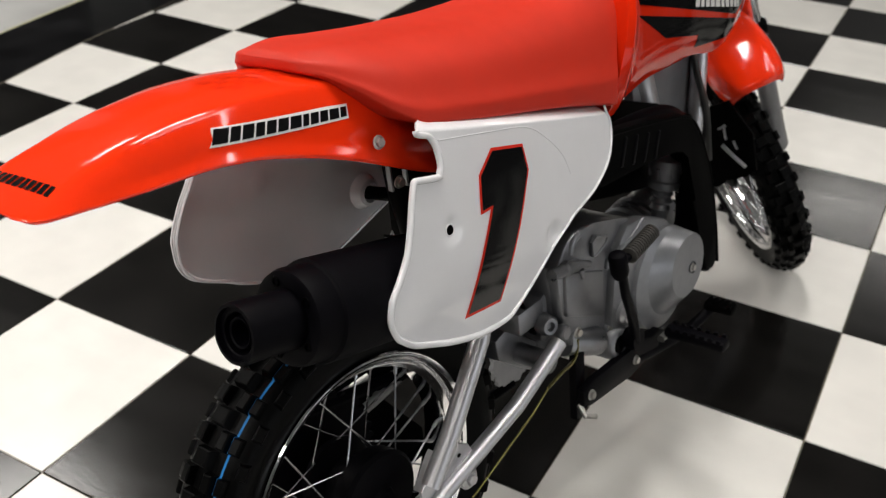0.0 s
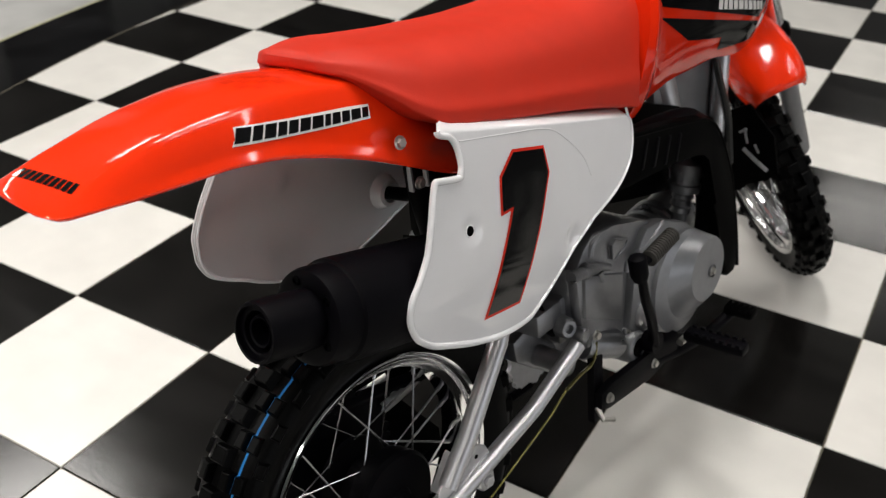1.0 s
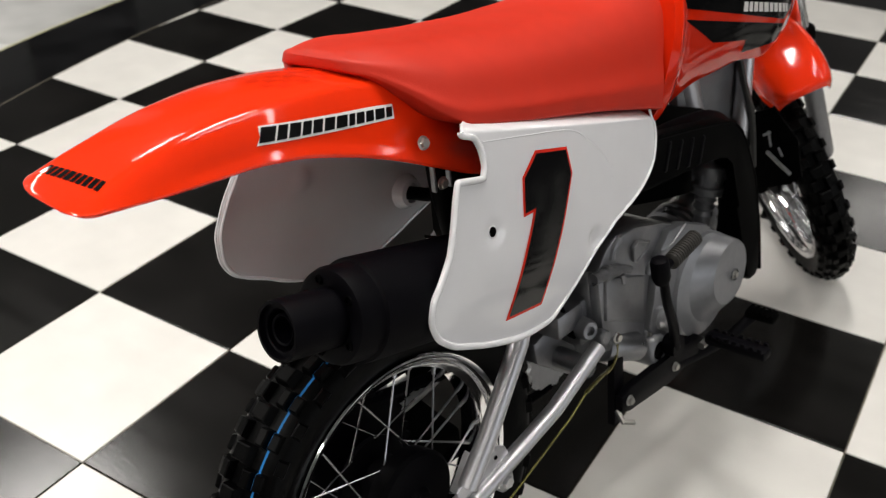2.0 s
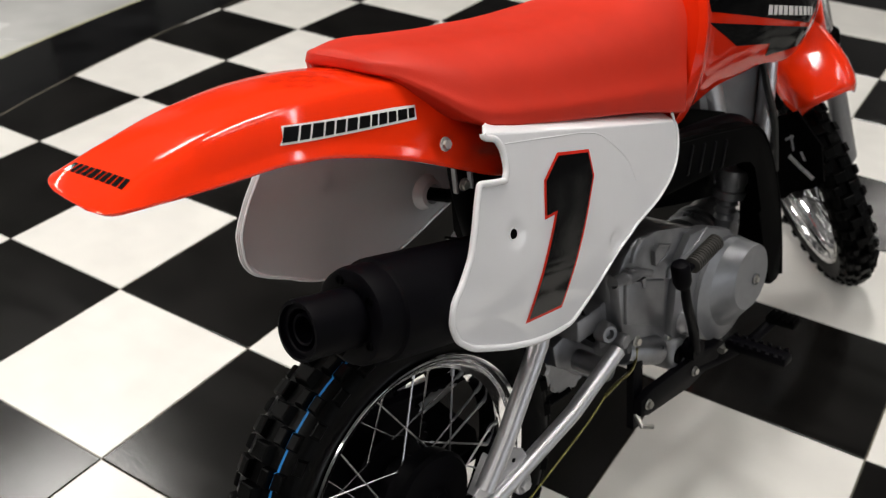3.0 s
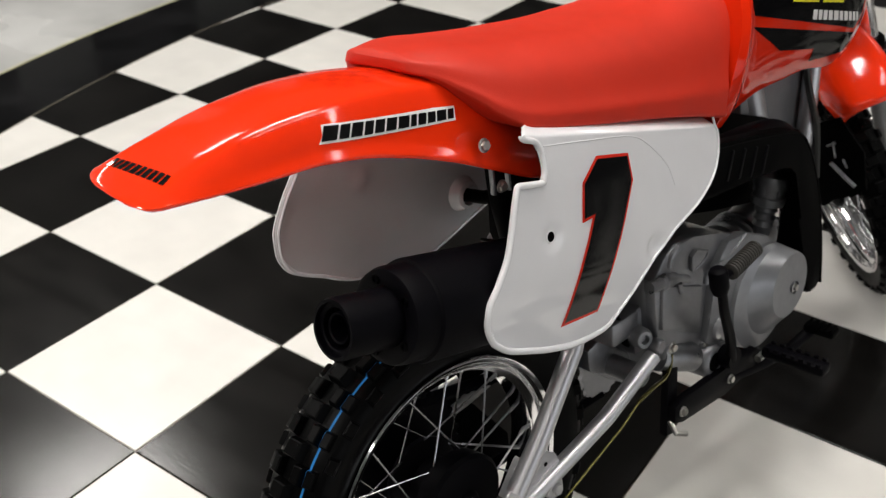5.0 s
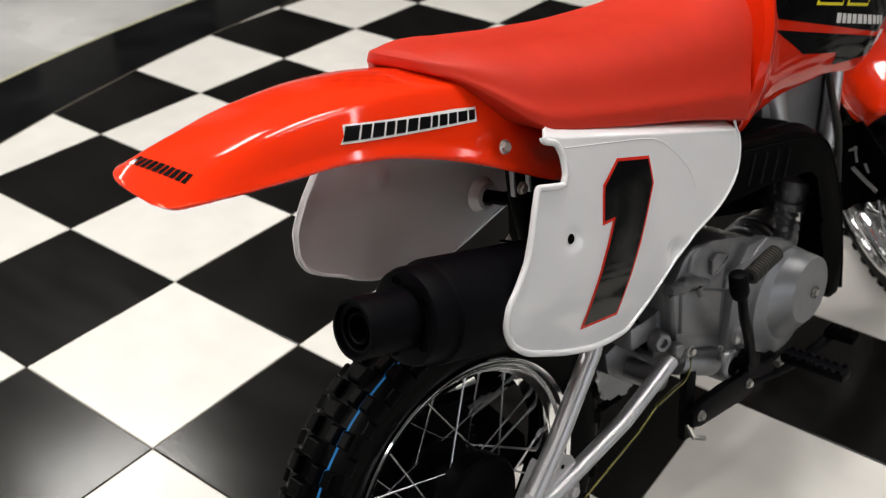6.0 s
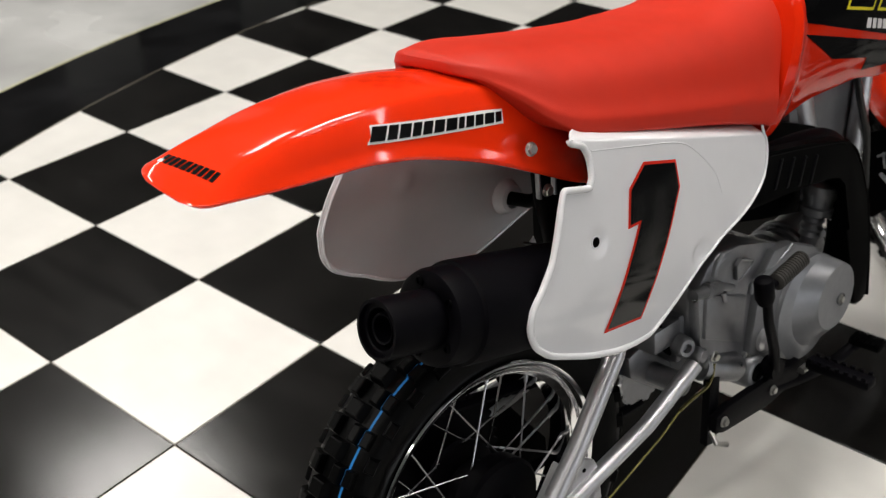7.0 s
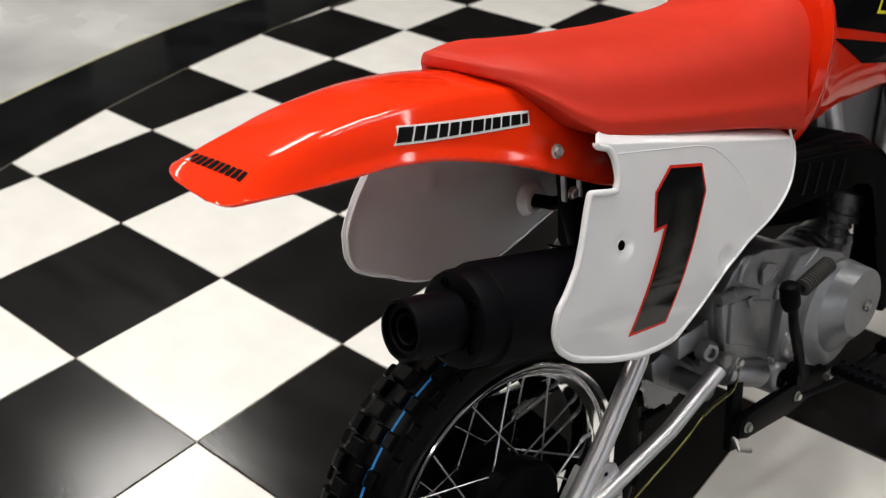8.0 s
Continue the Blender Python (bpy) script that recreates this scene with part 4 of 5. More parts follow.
def build_carburettor():
    axis = V(0.16, 0.1, 1)
    bm = lathe(bmesh.new(), [(0, 0.022), (0.010, 0.022), (0.021, 0.018), (0.023, 0.012), (0.023, 0.002), (0.020, -0.002), (0.020, -0.010), (0.023, -0.012), (0.022, -0.022), (0.013, -0.026), (0.016, -0.031), (0.012, -0.036), (0.016, -0.042), (0.012, -0.047), (0.015, -0.053), (0.011, -0.058), (0.011, -0.075), (0, -0.075)], V(0.603, 0.050, 0.368), axis, 20)
    ob = part("carburettor", bm, ALLOY_PAINT, bike, "grey carburettor with round cap")
    for k in range(6):
        a = 2 * math.pi * k / 6
        bm = block(bmesh.new(), V(0.603 + 0.0205 * math.cos(a), 0.050 + 0.0205 * math.sin(a), 0.372), (0.006, 0.006, 0.016), Matrix.Rotation(-a, 4, "Z"), cut=0.0015)
        part("cap_lug", bm, ALLOY_PAINT, ob)
    path = [V(0.617 + 0.0006 * k, 0.062, 0.352 - 0.0018 * k) + 0.0075 * Vector((math.cos(k * 1.05), math.sin(k * 1.05), 0)) for k in range(0, 34)]
    part("cable_spring", sweep(bmesh.new(), path, 0.0016, 6), STEEL, ob, "coiled cable sheath")
    return ob


build_carburettor()


def build_kickstart():
    arm = rounded([V(0.405, 0.112, 0.222), V(0.387, 0.120, 0.264), V(0.357, 0.130, 0.314), V(0.337, 0.138, 0.356), V(0.3265, 0.14, 0.381)])
    bm = sweep(bmesh.new(), arm, list(np.linspace(0.0092, 0.0068, len(arm))), 12, flat=0.75)
    lathe(bm, [(0, -0.020), (0.0085, -0.020), (0.0112, -0.012), (0.0112, 0.008), (0.0095, 0.012), (0.006, 0.0135), (0, 0.0135)], V(0.3265, 0.14, 0.375), V(-0.18, 0, 1), 20)
    lathe(bm, [(0, 0), (0.014, 0), (0.015, 0.008), (0.014, 0.018), (0, 0.018)], V(0.405, 0.100, 0.222), RIGHT, 20)
    ob = part("kick_starter", bm, BLACK_PAINT, bike, "black folding kick start lever")
    bm = bmesh.new()
    a, b = V(0.336, 0.141, 0.372), V(0.423, 0.137, 0.381)
    lathe(bm, [(0, 0), (0.005, 0), (0.005, 0.02), (0, 0.02)], a, b - a, 16)
    part("pedal_pin", bm, BLACK_PAINT, ob)
    bm = bmesh.new()
    prof = [(0, 0.012), (0.007, 0.012)]
    for k in range(13):
        h = 0.0135 + k * 0.0046
        prof += [(0.0089, h), (0.0101, h + 0.0006), (0.0101, h + 0.0030), (0.0089, h + 0.0036)]
    prof += [(0.0075, 0.0745), (0.005, 0.076), (0, 0.076)]
    lathe(bm, prof, a, b - a, 24)
    part("pedal_rubber", bm, RUBBER_GRIP, ob, "ribbed brown-black pedal rubber")
    return ob


build_kickstart()


def build_pegs():
    bm = slab(bmesh.new(), [(0.288, 0.186), (0.305, 0.178), (0.40, 0.166), (0.47, 0.172), (0.49, 0.188), (0.47, 0.203), (0.41, 0.205), (0.312, 0.211), (0.290, 0.206)], 0.098, 0.108, cut=0.002)
    slab(bm, [(0.29, 0.16), (0.31, 0.155), (0.315, 0.25), (0.295, 0.25)], 0.085, 0.095, cut=0.002)
    ob = part("foot_peg_bracket", bm, BLACK_PAINT, bike, "black steel foot peg bracket")
    hexbolt("bolt", V(0.303, 0.109, 0.196), RIGHT, 0.0055, ob, ZINC)
    hexbolt("bolt", V(0.410, 0.1085, 0.186), RIGHT, 0.0052, ob, ZINC)
    bm = sweep(bmesh.new(), [V(0.290, 0.10, 0.185), V(0.284, 0.112, 0.176), V(0.300, 0.116, 0.168)], 0.0035, 8)
    part("hook", bm, ZINC, ob)
    # folding foot peg with a toothed tread
    bm = block(bmesh.new(), V(0.478, 0.160, 0.199), (0.022, 0.085, 0.014), cut=0.004)
    for k in range(7):
        for sx in (-0.009, 0.009):
            block(bm, V(0.478 + sx, 0.126 + k * 0.0115, 0.2065), (0.004, 0.006, 0.006), cut=0.001)
    peg = part("foot_peg", bm, BLACK_PAINT, bike, "black toothed folding foot peg")
    bm = lathe(bmesh.new(), [(0, -0.016), (0.005, -0.016), (0.005, 0.016), (0, 0.016)], V(0.478, 0.117, 0.192), (1, 0, 0), 12)
    part("pivot_pin", bm, ZINC, peg)
    # brake pedal ahead of the peg
    bm = sweep(bmesh.new(), rounded([V(0.41, 0.104, 0.186), V(0.48, 0.106, 0.168), V(0.55, 0.112, 0.160), V(0.60, 0.122, 0.172)]), 0.0075, 10, flat=0.6)
    ped = part("brake_pedal", bm, BLACK_PAINT, bike, "black brake pedal with ribbed pad")
    bm = block(bmesh.new(), V(0.598, 0.136, 0.178), (0.022, 0.044, 0.012), cut=0.004)
    for k in range(5):
        block(bm, V(0.598, 0.119 + k * 0.0085, 0.184), (0.019, 0.003, 0.004))
    part("pedal_pad", bm, BLACK_PLASTIC, ped)
    return ob


build_pegs()


def build_drive():
    """Chain side: rear sprocket, drive sprocket and chain, seen through the wheel."""
    def gear(name, c, radius, teeth, thick, mat):
        out = []
        for k in range(teeth * 4):
            a = 2 * math.pi * k / (teeth * 4)
            rr = radius * (1.0 if k % 4 in (1, 2) else 0.93)
            out.append((c[0] + rr * math.cos(a), c[1] + rr * math.sin(a)))
        return part(name, slab(bmesh.new(), out, -0.054, -0.054 - thick), mat, bike)
    gear("rear_sprocket", (0, REAR_R), 0.088, 38, 0.005, BLACK_PAINT)
    gear("drive_sprocket", (0.358, 0.168), 0.046, 17, 0.006, ALLOY)
    for zs, ze in ((REAR_R + 0.074, 0.168 + 0.042), (REAR_R - 0.074, 0.168 - 0.042)):
        bm = sweep(bmesh.new(), [V(0.0, -0.0565, zs), V(0.355, -0.0565, ze)], 0.0075, 8, flat=0.7)
        part("chain_run", bm, BLACK_PAINT, bike, "dark oiled drive chain")
    # chain links along the upper run
    for k in range(24):
        x = 0.02 + 0.0127 * k
        z = REAR_R + 0.070 + (0.210 - REAR_R - 0.070) * x / 0.355
        out = [(x + 0.0055 * math.cos(a) * (1.5 if abs(math.cos(a)) > 0.7 else 1.0), z + 0.0052 * math.sin(a)) for a in np.linspace(0, 2 * math.pi, 13)[:-1]]
        part("chain_link", slab(bmesh.new(), out, -0.0525, -0.0605), BLACK_PAINT, bike)
    bm = sweep(bmesh.new(), [V(0.070, -0.085, 0.2590), V(0.073, -0.085, 0.2588), V(0.150, -0.085, 0.2540)], [0.0055, 0.0070, 0.0070], 14)
    part("left_tube", bm, SILVER, bike, "silver tube beside the chain")
    bm = sweep(bmesh.new(), [V(0.074, -0.088, 0.2310), V(0.150, -0.088, 0.2250)], 0.0050, 12)
    part("left_tube", bm, ALLOY, bike, "dull grey tube beside the chain")
    # two made-up black plates hide bright floor and darken the view through the wheel
    bm = slab(bmesh.new(), [(0.02, 0.286), (0.106, 0.284), (0.112, 0.266), (0.20, 0.262), (0.24, 0.40), (0.10, 0.40), (0.02, 0.33)], -0.066, -0.069, cut=0.001)
    part("dark_gap_plate", bm, BLACK_PLASTIC, bike, "black plate added to darken the gap behind the chain")
    bm = slab(bmesh.new(), [(0.03, 0.266), (0.09, 0.262), (0.125, 0.235), (0.19, 0.146), (0.19, 0.105), (0.0, 0.105)], -0.078, -0.082, cut=0.001)
    part("dark_wheel_plate", bm, BLACK_PLASTIC, bike, "black plate added to fill the dark part of the wheel")


build_drive()


def build_inner():
    """Dark parts between the side panels: air box, inner mudguard, shock absorber and frame."""
    bm = slab(bmesh.new(), [(0.122, 0.46), (0.16, 0.44), (0.30, 0.43), (0.38, 0.44), (0.42, 0.50), (0.40, 0.545), (0.14, 0.595), (0.118, 0.575), (0.114, 0.48)], 0.0, 0.060, cut=0.008)
    slab(bm, [(0.235, 0.44), (0.38, 0.44), (0.42, 0.50), (0.40, 0.545), (0.25, 0.57)], -0.075, 0.01, cut=0.006)
    ob = part("air_box", bm, BLACK_PLASTIC, bike, "black plastic air box")
    # mudguard apron that follows the tyre
    bm = bmesh.new()
    rows = []
    for q in np.linspace(0.62, 1.30, 16):
        c = Vector((math.sin(q) * 0.275, 0, REAR_R + math.cos(q) * 0.275))
        rows.append([c + V(0, r, -0.004 * (r / 0.05) ** 2) for r in np.linspace(-0.062, 0.062, 9)])
    skin(bm, rows)
    part("inner_mudguard", bm, BLACK_PLASTIC, bike, "black plastic inner mudguard", solid=0.003)
    bm = sweep(bmesh.new(), rounded([V(0.102, 0.045, 0.590), V(0.098, 0.052, 0.545), V(0.10, 0.060, 0.50)]), [0.024] * 13, 14)
    part("fender_stay", bm, BLACK_PLASTIC, bike)
    for side in (1, -1):
        bm = sweep(bmesh.new(), rounded([V(0.045, side * 0.042, 0.597), V(0.10, side * 0.036, 0.580), V(0.25, side * 0.06, 0.555), V(0.40, side * 0.05, 0.515), V(0.46, side * 0.05, 0.47)]), 0.010, 10)
        part("frame_rail", bm, BLACK_PAINT, bike, "black steel frame rail")
    # forked bracket that holds the fender, with its bolt
    bm = block(bmesh.new(), V(0.0523, 0.072, 0.585), (0.0022, 0.006, 0.050), cut=0.0006)
    block(bm, V(0.0728, 0.072, 0.576), (0.0022, 0.006, 0.036), cut=0.0006)
    br = part("fender_bracket", bm, ALLOY, bike, "bright zinc fender bracket")
    hexbolt("bolt", V(0.0635, 0.072, 0.565), RIGHT, 0.005, br, ZINC)
    bm = lathe(bmesh.new(), [(0.022, 0), (0.019, 0.006), (0.0165, 0.012), (0.012, 0.014), (0.010, 0.008), (0, 0.008)], V(0.205, -0.134, 0.462), RIGHT, 28)
    part("panel_grommet", bm, WHITE, bike, "white moulded grommet boss")
    bm = sweep(bmesh.new(), [V(0.203, -0.128, 0.462), V(0.20, -0.09, 0.468), V(0.21, -0.05, 0.48)], 0.0085, 10)
    part("grommet_pin", bm, BLACK_PLASTIC, bike)
    # black slab put in for the shade between guard and engine
    bm = slab(bmesh.new(), [(0.36, 0.43), (0.42, 0.385), (0.50, 0.365), (0.58, 0.345), (0.66, 0.325), (0.745, 0.335), (0.775, 0.36), (0.745, 0.40), (0.63, 0.455), (0.50, 0.50), (0.38, 0.53)], -0.06, 0.022, cut=0.006)
    part("dark_filler", bm, BLACK_PLASTIC, bike, "black slab added for the shade round the carburettor")
    # frame spine and head tube
    bm = sweep(bmesh.new(), rounded([V(0.40, 0, 0.56), V(0.58, 0, 0.57), V(0.74, 0, 0.60), V(0.80, 0, 0.62)]), 0.022, 14)
    sweep(bm, [V(0.60, 0.0, 0.56), V(0.64, 0.0, 0.44), V(0.60, 0.0, 0.36)], 0.02, 14)
    sweep(bm, rounded([V(0.775, 0.006, 0.60), V(0.765, 0.018, 0.50), V(0.748, 0.020, 0.39), V(0.735, 0.015, 0.30)]), 0.0125, 14)
    part("frame", bm, SILVER, bike, "silver painted steel frame")
    bm = slab(bmesh.new(), [(0.58, 0.56), (0.77, 0.58), (0.79, 0.44), (0.745, 0.395), (0.60, 0.42)], -0.006, 0.008, cut=0.003)
    part("head_gusset", bm, ALLOY_PAINT, bike, "grey pressed frame gusset")
    return ob


build_inner()

# -- tank --
TX = [0.392, 0.41, 0.44, 0.50, 0.58, 0.66, 0.74, 0.80, 0.83]
T_LOW = [0.520, 0.524, 0.530, 0.540, 0.540, 0.528, 0.536, 0.570, 0.60]
T_TOP = [0.715, 0.725, 0.735, 0.750, 0.765, 0.775, 0.775, 0.765, 0.750]
T_HALF = [0.108, 0.1165, 0.106, 0.108, 0.112, 0.112, 0.100, 0.075, 0.050]


def tank_r(x, z):
    lo, hi, w = (float(pchip(TX, k, x)) for k in (T_LOW, T_TOP, T_HALF))
    q = min(1, max(0, (z - lo) / (hi - lo)))
    return w * (max(0.0, 1 - abs(2 * q - 0.75) ** 2.6 / 1.6) ** 0.55)


def build_tank():
    bm = bmesh.new()
    rows = []
    for x in np.linspace(0.398, 0.83, 40):
        lo, hi = float(pchip(TX, T_LOW, x)), float(pchip(TX, T_TOP, x))
        zs = lo + (hi - lo) * (0.5 - 0.5 * np.cos(np.linspace(0, math.pi, 18)))
        w = max(0, 1 - (x - 0.398) / 0.08)
        rows.append([V(x + w * slant(z), tank_r(x, z), z) for z in zs] + [V(x + w * slant(z), -tank_r(x, z), z) for z in zs[::-1]])
    skin(bm, rows, around=True, ends=True)
    return part("fuel_tank", bm, RED_TANK, bike, "red plastic fuel tank with black graphics")


tank = build_tank()

def on_tank(u, v, out):
    return V(u, tank_r(u, v) + out, v)


sticker("tank_graphic", [(0.434, 0.6430), (0.693, 0.5690), (0.722, 0.5770), (0.735, 0.620), (0.715, 0.680), (0.55, 0.700), (0.437, 0.690)], on_tank, BLACK_GRAPHIC, tank, 0.0006, label="black tank graphic")
sticker("tank_graphic", [(0.442, 0.6280), (0.699, 0.5620), (0.708, 0.5380), (0.590, 0.5510), (0.588, 0.5680), (0.504, 0.5860)], on_tank, BLACK_GRAPHIC, tank, 0.0006, label="black tank graphic")
mark_row("tank_mark", [(0.5676, 0.6085), (0.7030, 0.5765), (0.6970, 0.5890), (0.5690, 0.6200)], [0.42, 0.36, 0.42, 0.42, 0.5, 0.36, 0.42, 0.4, 0.42, 0.36], 0.13, on_tank, WHITE_VINYL, tank, 0.0011, label="white bar of the tank mark")
for x0, x1 in ((0.523, 0.580), (0.590, 0.645)):
    dz = -0.2168 * (x0 - 0.523)
    dw = -0.2168 * (x1 - x0)
    quad = [(x0, 0.6386 + dz), (x1, 0.6386 + dz + dw), (x1 + 0.018, 0.668 + dz + dw), (x0 + 0.018, 0.668 + dz)]
    sticker("number_mark", quad, on_tank, YELLOW_VINYL, tank, 0.0011, label="yellow outlined tank badge")
    sticker("number_mark_core", shrink(quad, 0.0035), on_tank, BLACK_GRAPHIC, tank, 0.0016, label="dark centre of the badge")

# -- exhaust header and its guard --
bm = sweep(bmesh.new(), rounded([V(0.10, 0.090, 0.462), V(0.25, 0.088, 0.48), V(0.38, 0.080, 0.484), V(0.50, 0.074, 0.474), V(0.582, 0.070, 0.452), V(0.620, 0.068, 0.395), V(0.638, 0.066, 0.30), V(0.640, 0.052, 0.235), V(0.62, 0.03, 0.205)]), 0.0185, 18)
pipe = part("exhaust_pipe", bm, BLACK_PAINT, bike, "black exhaust pipe with guard")
# pressed guard: an arm along the pipe that bends down in front of the engine
GUARD = [(0.330, 0.528), (0.382, 0.511), (0.460, 0.497), (0.545, 0.4785), (0.572, 0.466), (0.591, 0.447), (0.612, 0.408), (0.630, 0.362), (0.645, 0.290), (0.651, 0.224), (0.640, 0.214), (0.622, 0.214), (0.609, 0.224),
         (0.604, 0.253), (0.590, 0.298), (0.576, 0.343), (0.574, 0.390), (0.566, 0.417), (0.550, 0.431), (0.528, 0.4385), (0.450, 0.444), (0.352, 0.453), (0.315, 0.458)]
guard = part("exhaust_guard", slab(bmesh.new(), GUARD, 0.090, 0.106, cut=0.006), BLACK_PLASTIC, pipe, "black slotted heat guard")
bm = sweep(bmesh.new(), rounded([V(x, 0.1045, z - 0.0045) for x, z in GUARD[1:10]], 3), 0.0024, 8)
part("guard_rim", bm, BLACK_PLASTIC, guard, "raised rim of the guard")
for k in range(4):
    x, z = 0.402 + 0.026 * k, 0.482 - 0.0062 * k
    bm = block(bmesh.new(), V(x, 0.1055, z - 0.004), (0.0062, 0.004, 0.036), Matrix.Rotation(0.35, 4, "Y"), cut=0.0015)
    part("guard_slot", bm, BLACK_PAINT, guard)

# -- front end, steered left --
STEER = 49.0
RAKE = radians(26)
axis_top = Vector((0.807, 0.036, 0.68))
axis_dir = Vector((math.sin(RAKE), 0, -math.cos(RAKE)))
front_turn = Matrix.Translation(axis_top) @ Matrix.Rotation(radians(STEER), 4, -axis_dir) @ Matrix.Translation(-axis_top)
FRONT_R = 0.2256
AXLE = (1.058, 0.036, FRONT_R - 0.013)
build_wheel("front", FRONT_R, 0.175, 0.0305, 0.024, 34, 28, RUBBER, bike, front_turn @ Matrix.Translation(AXLE))


def build_front():
    for side in (1, -1):
        a = Vector(AXLE) + Vector((0, -side * 0.070 - 0.010, 0))
        bm = sweep(bmesh.new(), [a + axis_dir * 0.025, a + axis_dir * 0.015, a - axis_dir * 0.23, a - axis_dir * 0.24], [0.012, 0.0165, 0.0165, 0.0185], 18)
        leg = part("fork_leg", bm, ALLOY_PAINT if side > 0 else BLACK_PAINT, bike, "grey painted fork leg" if side > 0 else "black fork leg")
        leg.matrix_basis = front_turn
        bm = sweep(bmesh.new(), [a - axis_dir * 0.22, a - axis_dir * 0.50], 0.0125, 16)
        part("fork_tube", bm, CHROME, leg, "chromed fork tube")
        bm = lathe(bmesh.new(), [(0.0125, 0), (0.0195, 0), (0.021, 0.004), (0.021, 0.018), (0.016, 0.024), (0.0125, 0.024)], a - axis_dir * 0.245, -axis_dir, 20)
        part("dust_seal", bm, BLACK_PLASTIC, leg, "black dust seal")
    low = Vector(AXLE) - axis_dir * 0.40
    bm = block(bmesh.new(), low + Vector((-0.02, 0, 0)), (0.06, 0.185, 0.022), Matrix.Rotation(-RAKE, 4, "Y"), cut=0.006)
    yoke = part("fork_yoke", bm, SILVER, bike, "silver lower fork yoke")
    yoke.matrix_basis = front_turn
    # fender: a shallow trough with a crease either side of the crown
    bm = bmesh.new()
    rows = []
    for q in np.linspace(FENDER_BACK, 0.95, 40):
        e = (q - FENDER_BACK) / (0.95 - FENDER_BACK)
        c = Vector(AXLE) + Vector((-0.02, -0.020, 0.05))
        rad = 0.262 + 0.03 * max(0, q) ** 2
        w = float(pchip([0, 0.04, 0.15, 0.4, 0.8, 1], [0.042, 0.054, 0.059, 0.054, 0.050, 0.030], e))
        sec = [(0, 0), (0.35, -0.001), (0.62, -0.004), (0.80, -0.012), (0.93, -0.024), (1.0, -0.036)]
        half = [(k * w, float(d)) for k, d in zip(np.linspace(0, 1, 13), pchip([k for k, _ in sec], [d for _, d in sec], np.linspace(0, 1, 13)))]
        pts = [(-k, d) for k, d in half[::-1]] + half[1:]
        rows.append([c + Vector((math.sin(q) * (rad + d), -k, math.cos(q) * (rad + d))) for k, d in pts])
    skin(bm, rows)
    ob = part("front_fender", bm, RED, bike, "glossy red plastic front fender", solid=0.003)
    ob.matrix_basis = front_turn
    # cables down the left leg
    bm = sweep(bmesh.new(), rounded([V(0.80, -0.02, 0.66), V(0.79, -0.04, 0.56), V(0.84, -0.07, 0.44), V(0.93, -0.085, 0.34), V(1.00, -0.07, 0.26)]), 0.0035, 8)
    part("brake_cable", bm, CABLE, bike, "black front brake cable")
    bm = sweep(bmesh.new(), rounded([V(0.70, 0.035, 0.54), V(0.715, 0.040, 0.475), V(0.752, 0.036, 0.408), V(0.775, 0.03, 0.32)]), 0.0052, 8)
    part("wiring_loom", bm, CABLE, bike, "black wiring loom")
    bm = slab(bmesh.new(), [(AXLE[0] - 0.055, AXLE[2] + 0.035), (AXLE[0] - 0.045, AXLE[2] + 0.028), (AXLE[0] - 0.005, AXLE[2] + 0.045), (AXLE[0] - 0.01, AXLE[2] + 0.055)], -0.058, -0.064, cut=0.001)
    # flat black plate stands in for the shaded fork and tyre here
    plate = bmesh.new()
    outline = [(0.004, 0.385), (0.035, 0.398), (0.076, 0.350), (0.084, 0.292), (0.067, 0.2775), (0.037, 0.2664), (0.023, 0.2521), (0.008, 0.2518)]
    vs = [[plate.verts.new(V(x, r, z)) for r, z in outline] for x in (0.826, 0.831)]
    for k in range(len(outline)):
        plate.faces.new((vs[0][k - 1], vs[0][k], vs[1][k], vs[1][k - 1]))
    plate.faces.new(vs[0])
    plate.faces.new(vs[1])
    dark_plate = part("dark_fork_plate", plate, BLACK_PLASTIC, bike, "black plate added for the dark zone behind the front wheel", smooth=False)
    for path, radius in (([V(0.822, 0.0287, 0.3265), V(0.822, 0.048, 0.311), V(0.824, 0.0678, 0.2947)], 0.0030), ([V(0.822, 0.030, 0.360), V(0.822, 0.0352, 0.336)], 0.0017),
                         ([V(0.822, 0.0473, 0.3359), V(0.822, 0.0541, 0.3228)], 0.0018), ([V(0.822, 0.022, 0.352), V(0.822, 0.034, 0.359)], 0.0020)):
        part("brake_lever", sweep(bmesh.new(), path, radius, 8), ALLOY, dark_plate, "dull steel brake lever")
    cap = lathe(bmesh.new(), [(0, 0.006), (0.006, 0.006), (0.0095, 0.003), (0.010, -0.006), (0, -0.006)], V(0.800, 0.004, 0.232), V(-1, 0.3, 0.4), 18)
    part("axle_cap", cap, WHITE, dark_plate, "pale round cap")
    arm = part("brake_arm", bm, STEEL, bike, "bright steel brake arm")
    arm.matrix_basis = front_turn


FENDER_BACK = -1.07
build_front()

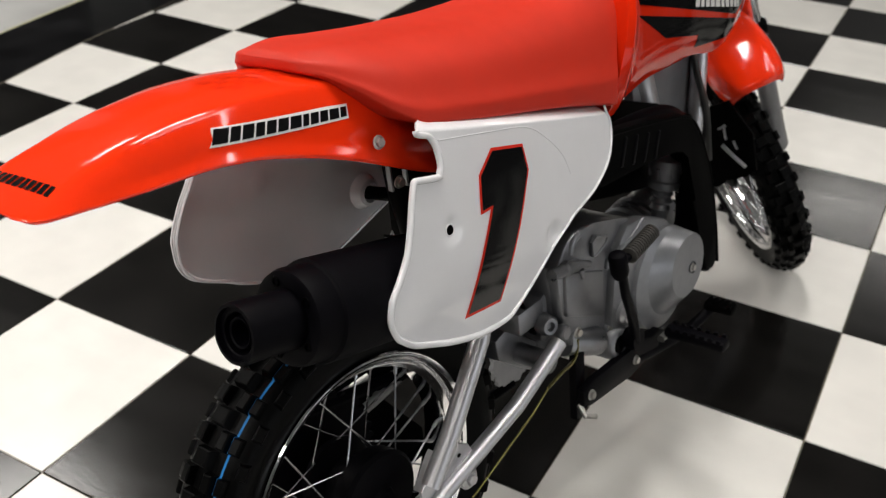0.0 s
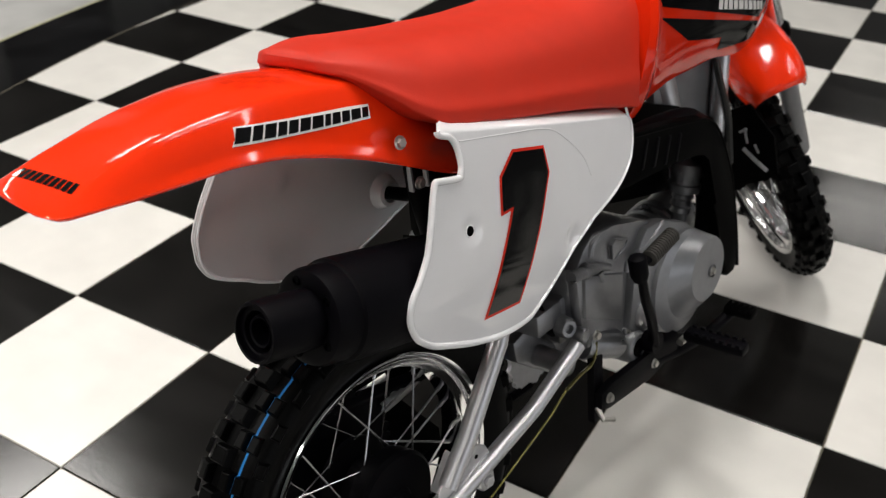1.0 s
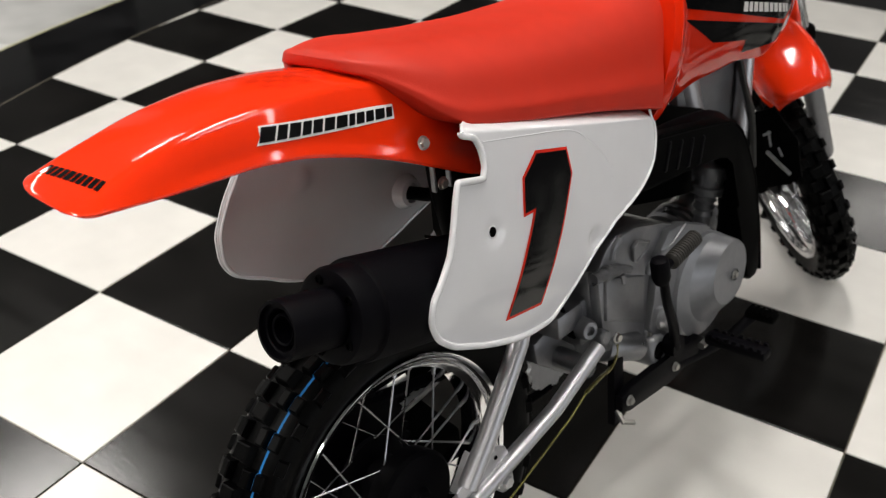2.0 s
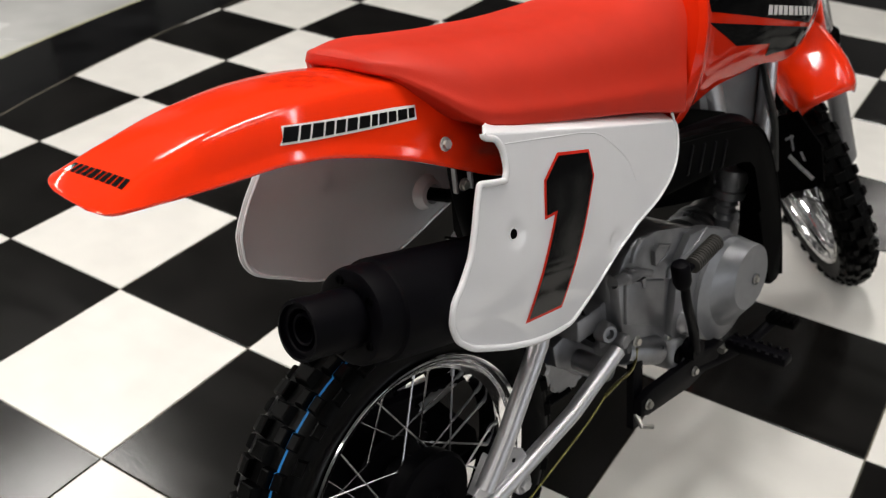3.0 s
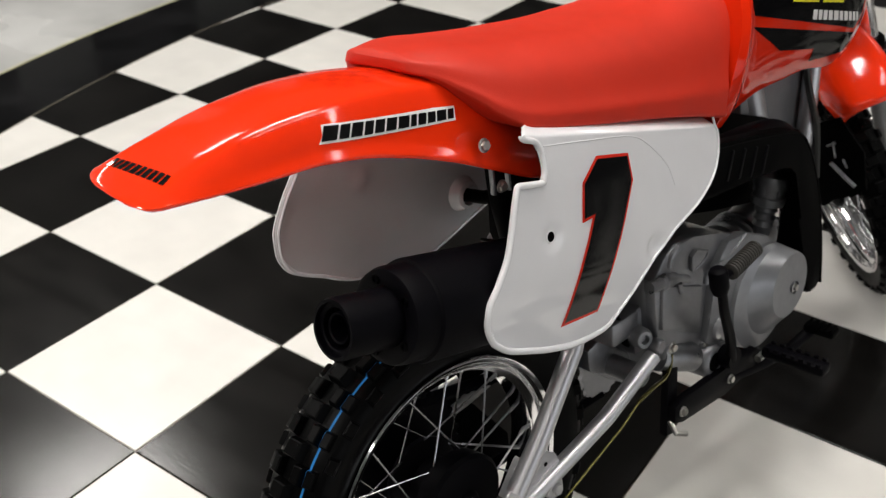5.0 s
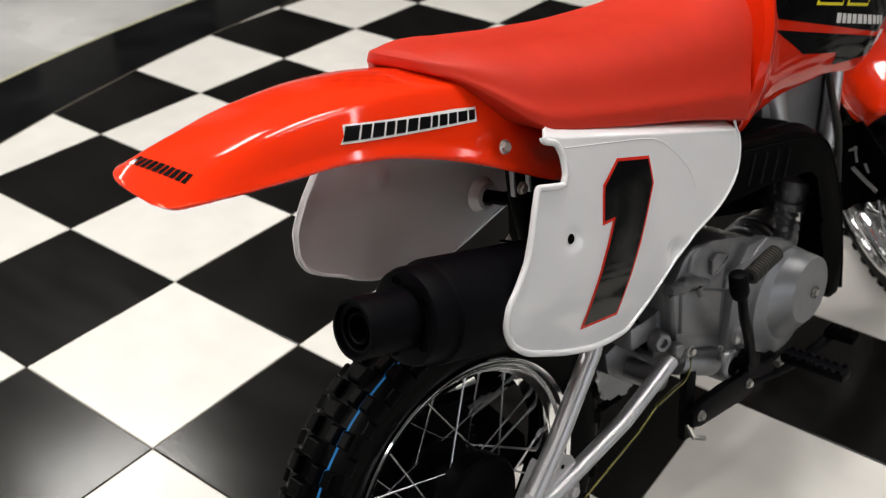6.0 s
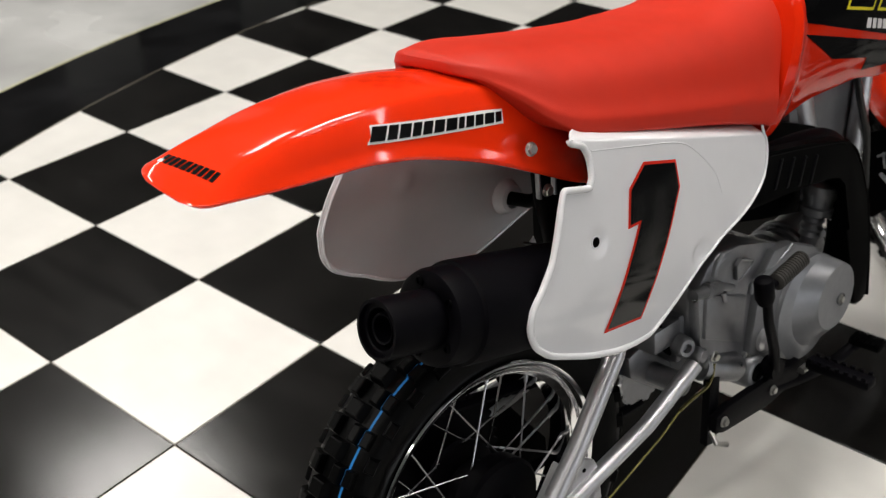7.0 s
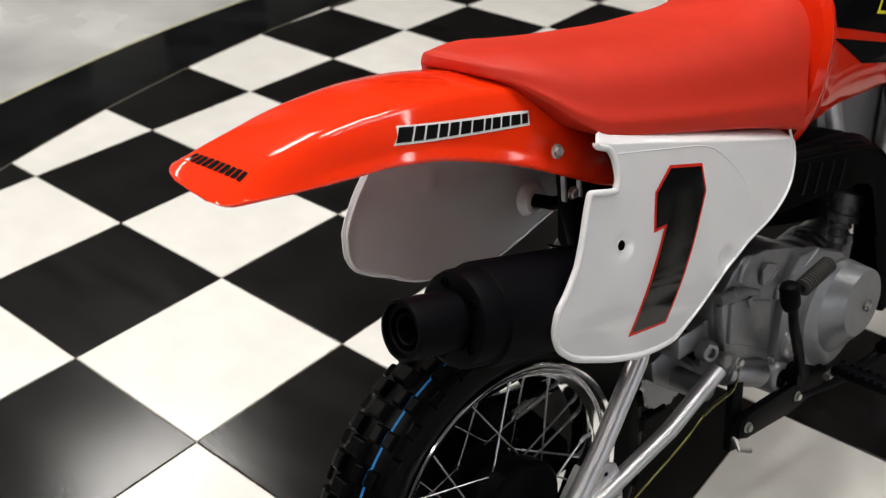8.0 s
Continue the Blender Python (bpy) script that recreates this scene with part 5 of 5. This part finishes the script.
# ---- floor tiles ----
def clip_round(poly, radius):
    """Cuts a convex outline at the round edge of the chequered floor."""
    mid = Vector((sum(p[0] for p in poly) / len(poly), sum(p[1] for p in poly) / len(poly)))
    out = poly
    a0 = math.atan2(mid.y - ROUND[1], mid.x - ROUND[0])
    for k in range(-6, 7):
        a = a0 + k * 0.02
        n = Vector((math.cos(a), math.sin(a)))
        c = n.dot(Vector(ROUND)) + radius
        res = []
        for i in range(len(out)):
            p, q = Vector(out[i - 1]), Vector(out[i])
            dp, dq = n.dot(p) - c, n.dot(q) - c
            if (dp <= 0) != (dq <= 0):
                res.append(tuple(p + (q - p) * (dp / (dp - dq))))
            if dq <= 0:
                res.append(tuple(q))
        out = res
        if len(out) < 3:
            return []
    return out


def tile_mesh(outline, mat):
    bm = bmesh.new()
    top = [bm.verts.new((x, y, 0)) for x, y in outline]
    c = Vector((sum(x for x, _ in outline) / len(outline), sum(y for _, y in outline) / len(outline), 0))
    low = []
    inner = []
    for v in top:
        d = (v.co - c).normalized()
        low.append(bm.verts.new(v.co + Vector((0, 0, -0.006))))
        inner.append(bm.verts.new(v.co - d * 0.0012))
        v.co.z = -0.0008
    n = len(top)
    for i in range(n):
        j = (i + 1) % n
        bm.faces.new((low[i], low[j], top[j], top[i]))
        bm.faces.new((top[i], top[j], inner[j], inner[i]))
    bm.faces.new(inner)
    bmesh.ops.recalc_face_normals(bm, faces=bm.faces)
    me = bpy.data.meshes.new("tile")
    bm.to_mesh(me)
    bm.free()
    me.materials.append(mat)
    return me


def lay_tiles():
    gap = 0.0012
    h = TILE / 2 - gap
    square = [(-h, -h), (h, -h), (h, h), (-h, h)]
    whole = {0: tile_mesh(square, TILE_WHITE), 1: tile_mesh(square, TILE_BLACK)}
    rest = {0: bmesh.new(), 1: bmesh.new()}
    for u in range(-5, 28):
        for v in range(-10, 22):
            x, y = (u + 0.5) * TILE, (v + 0.5) * TILE
            far = max(math.hypot(x + sx * h - ROUND[0], y + sy * h - ROUND[1]) for sx in (-1, 1) for sy in (-1, 1))
            near = min(math.hypot(x + sx * h - ROUND[0], y + sy * h - ROUND[1]) for sx in (-1, 1) for sy in (-1, 1))
            if near > INNER:
                continue
            k = (u + v) % 2
            seen = -4 <= u <= 8 and -3 <= v <= 13
            if far <= INNER and seen:
                ob = new("tile", whole[k])
                ob.parent = floor
                ob.location = (x, y, 0)
                continue
            poly = [(x + a, y + b) for a, b in square] if far <= INNER else clip_round([(x + a, y + b) for a, b in square], INNER)
            if len(poly) < 3:
                continue
            if seen:
                ob = new("tile", tile_mesh([(a - x, b - y) for a, b in poly], (TILE_WHITE, TILE_BLACK)[k]))
                ob.parent = floor
                ob.location = (x, y, 0)
            else:
                rest[k].faces.new([rest[k].verts.new((a, b, 0)) for a, b in poly])
    for k, mat in ((0, TILE_WHITE), (1, TILE_BLACK)):
        tagged(part("tiles", rest[k], mat, floor, smooth=False), kind="stuff")


lay_tiles()
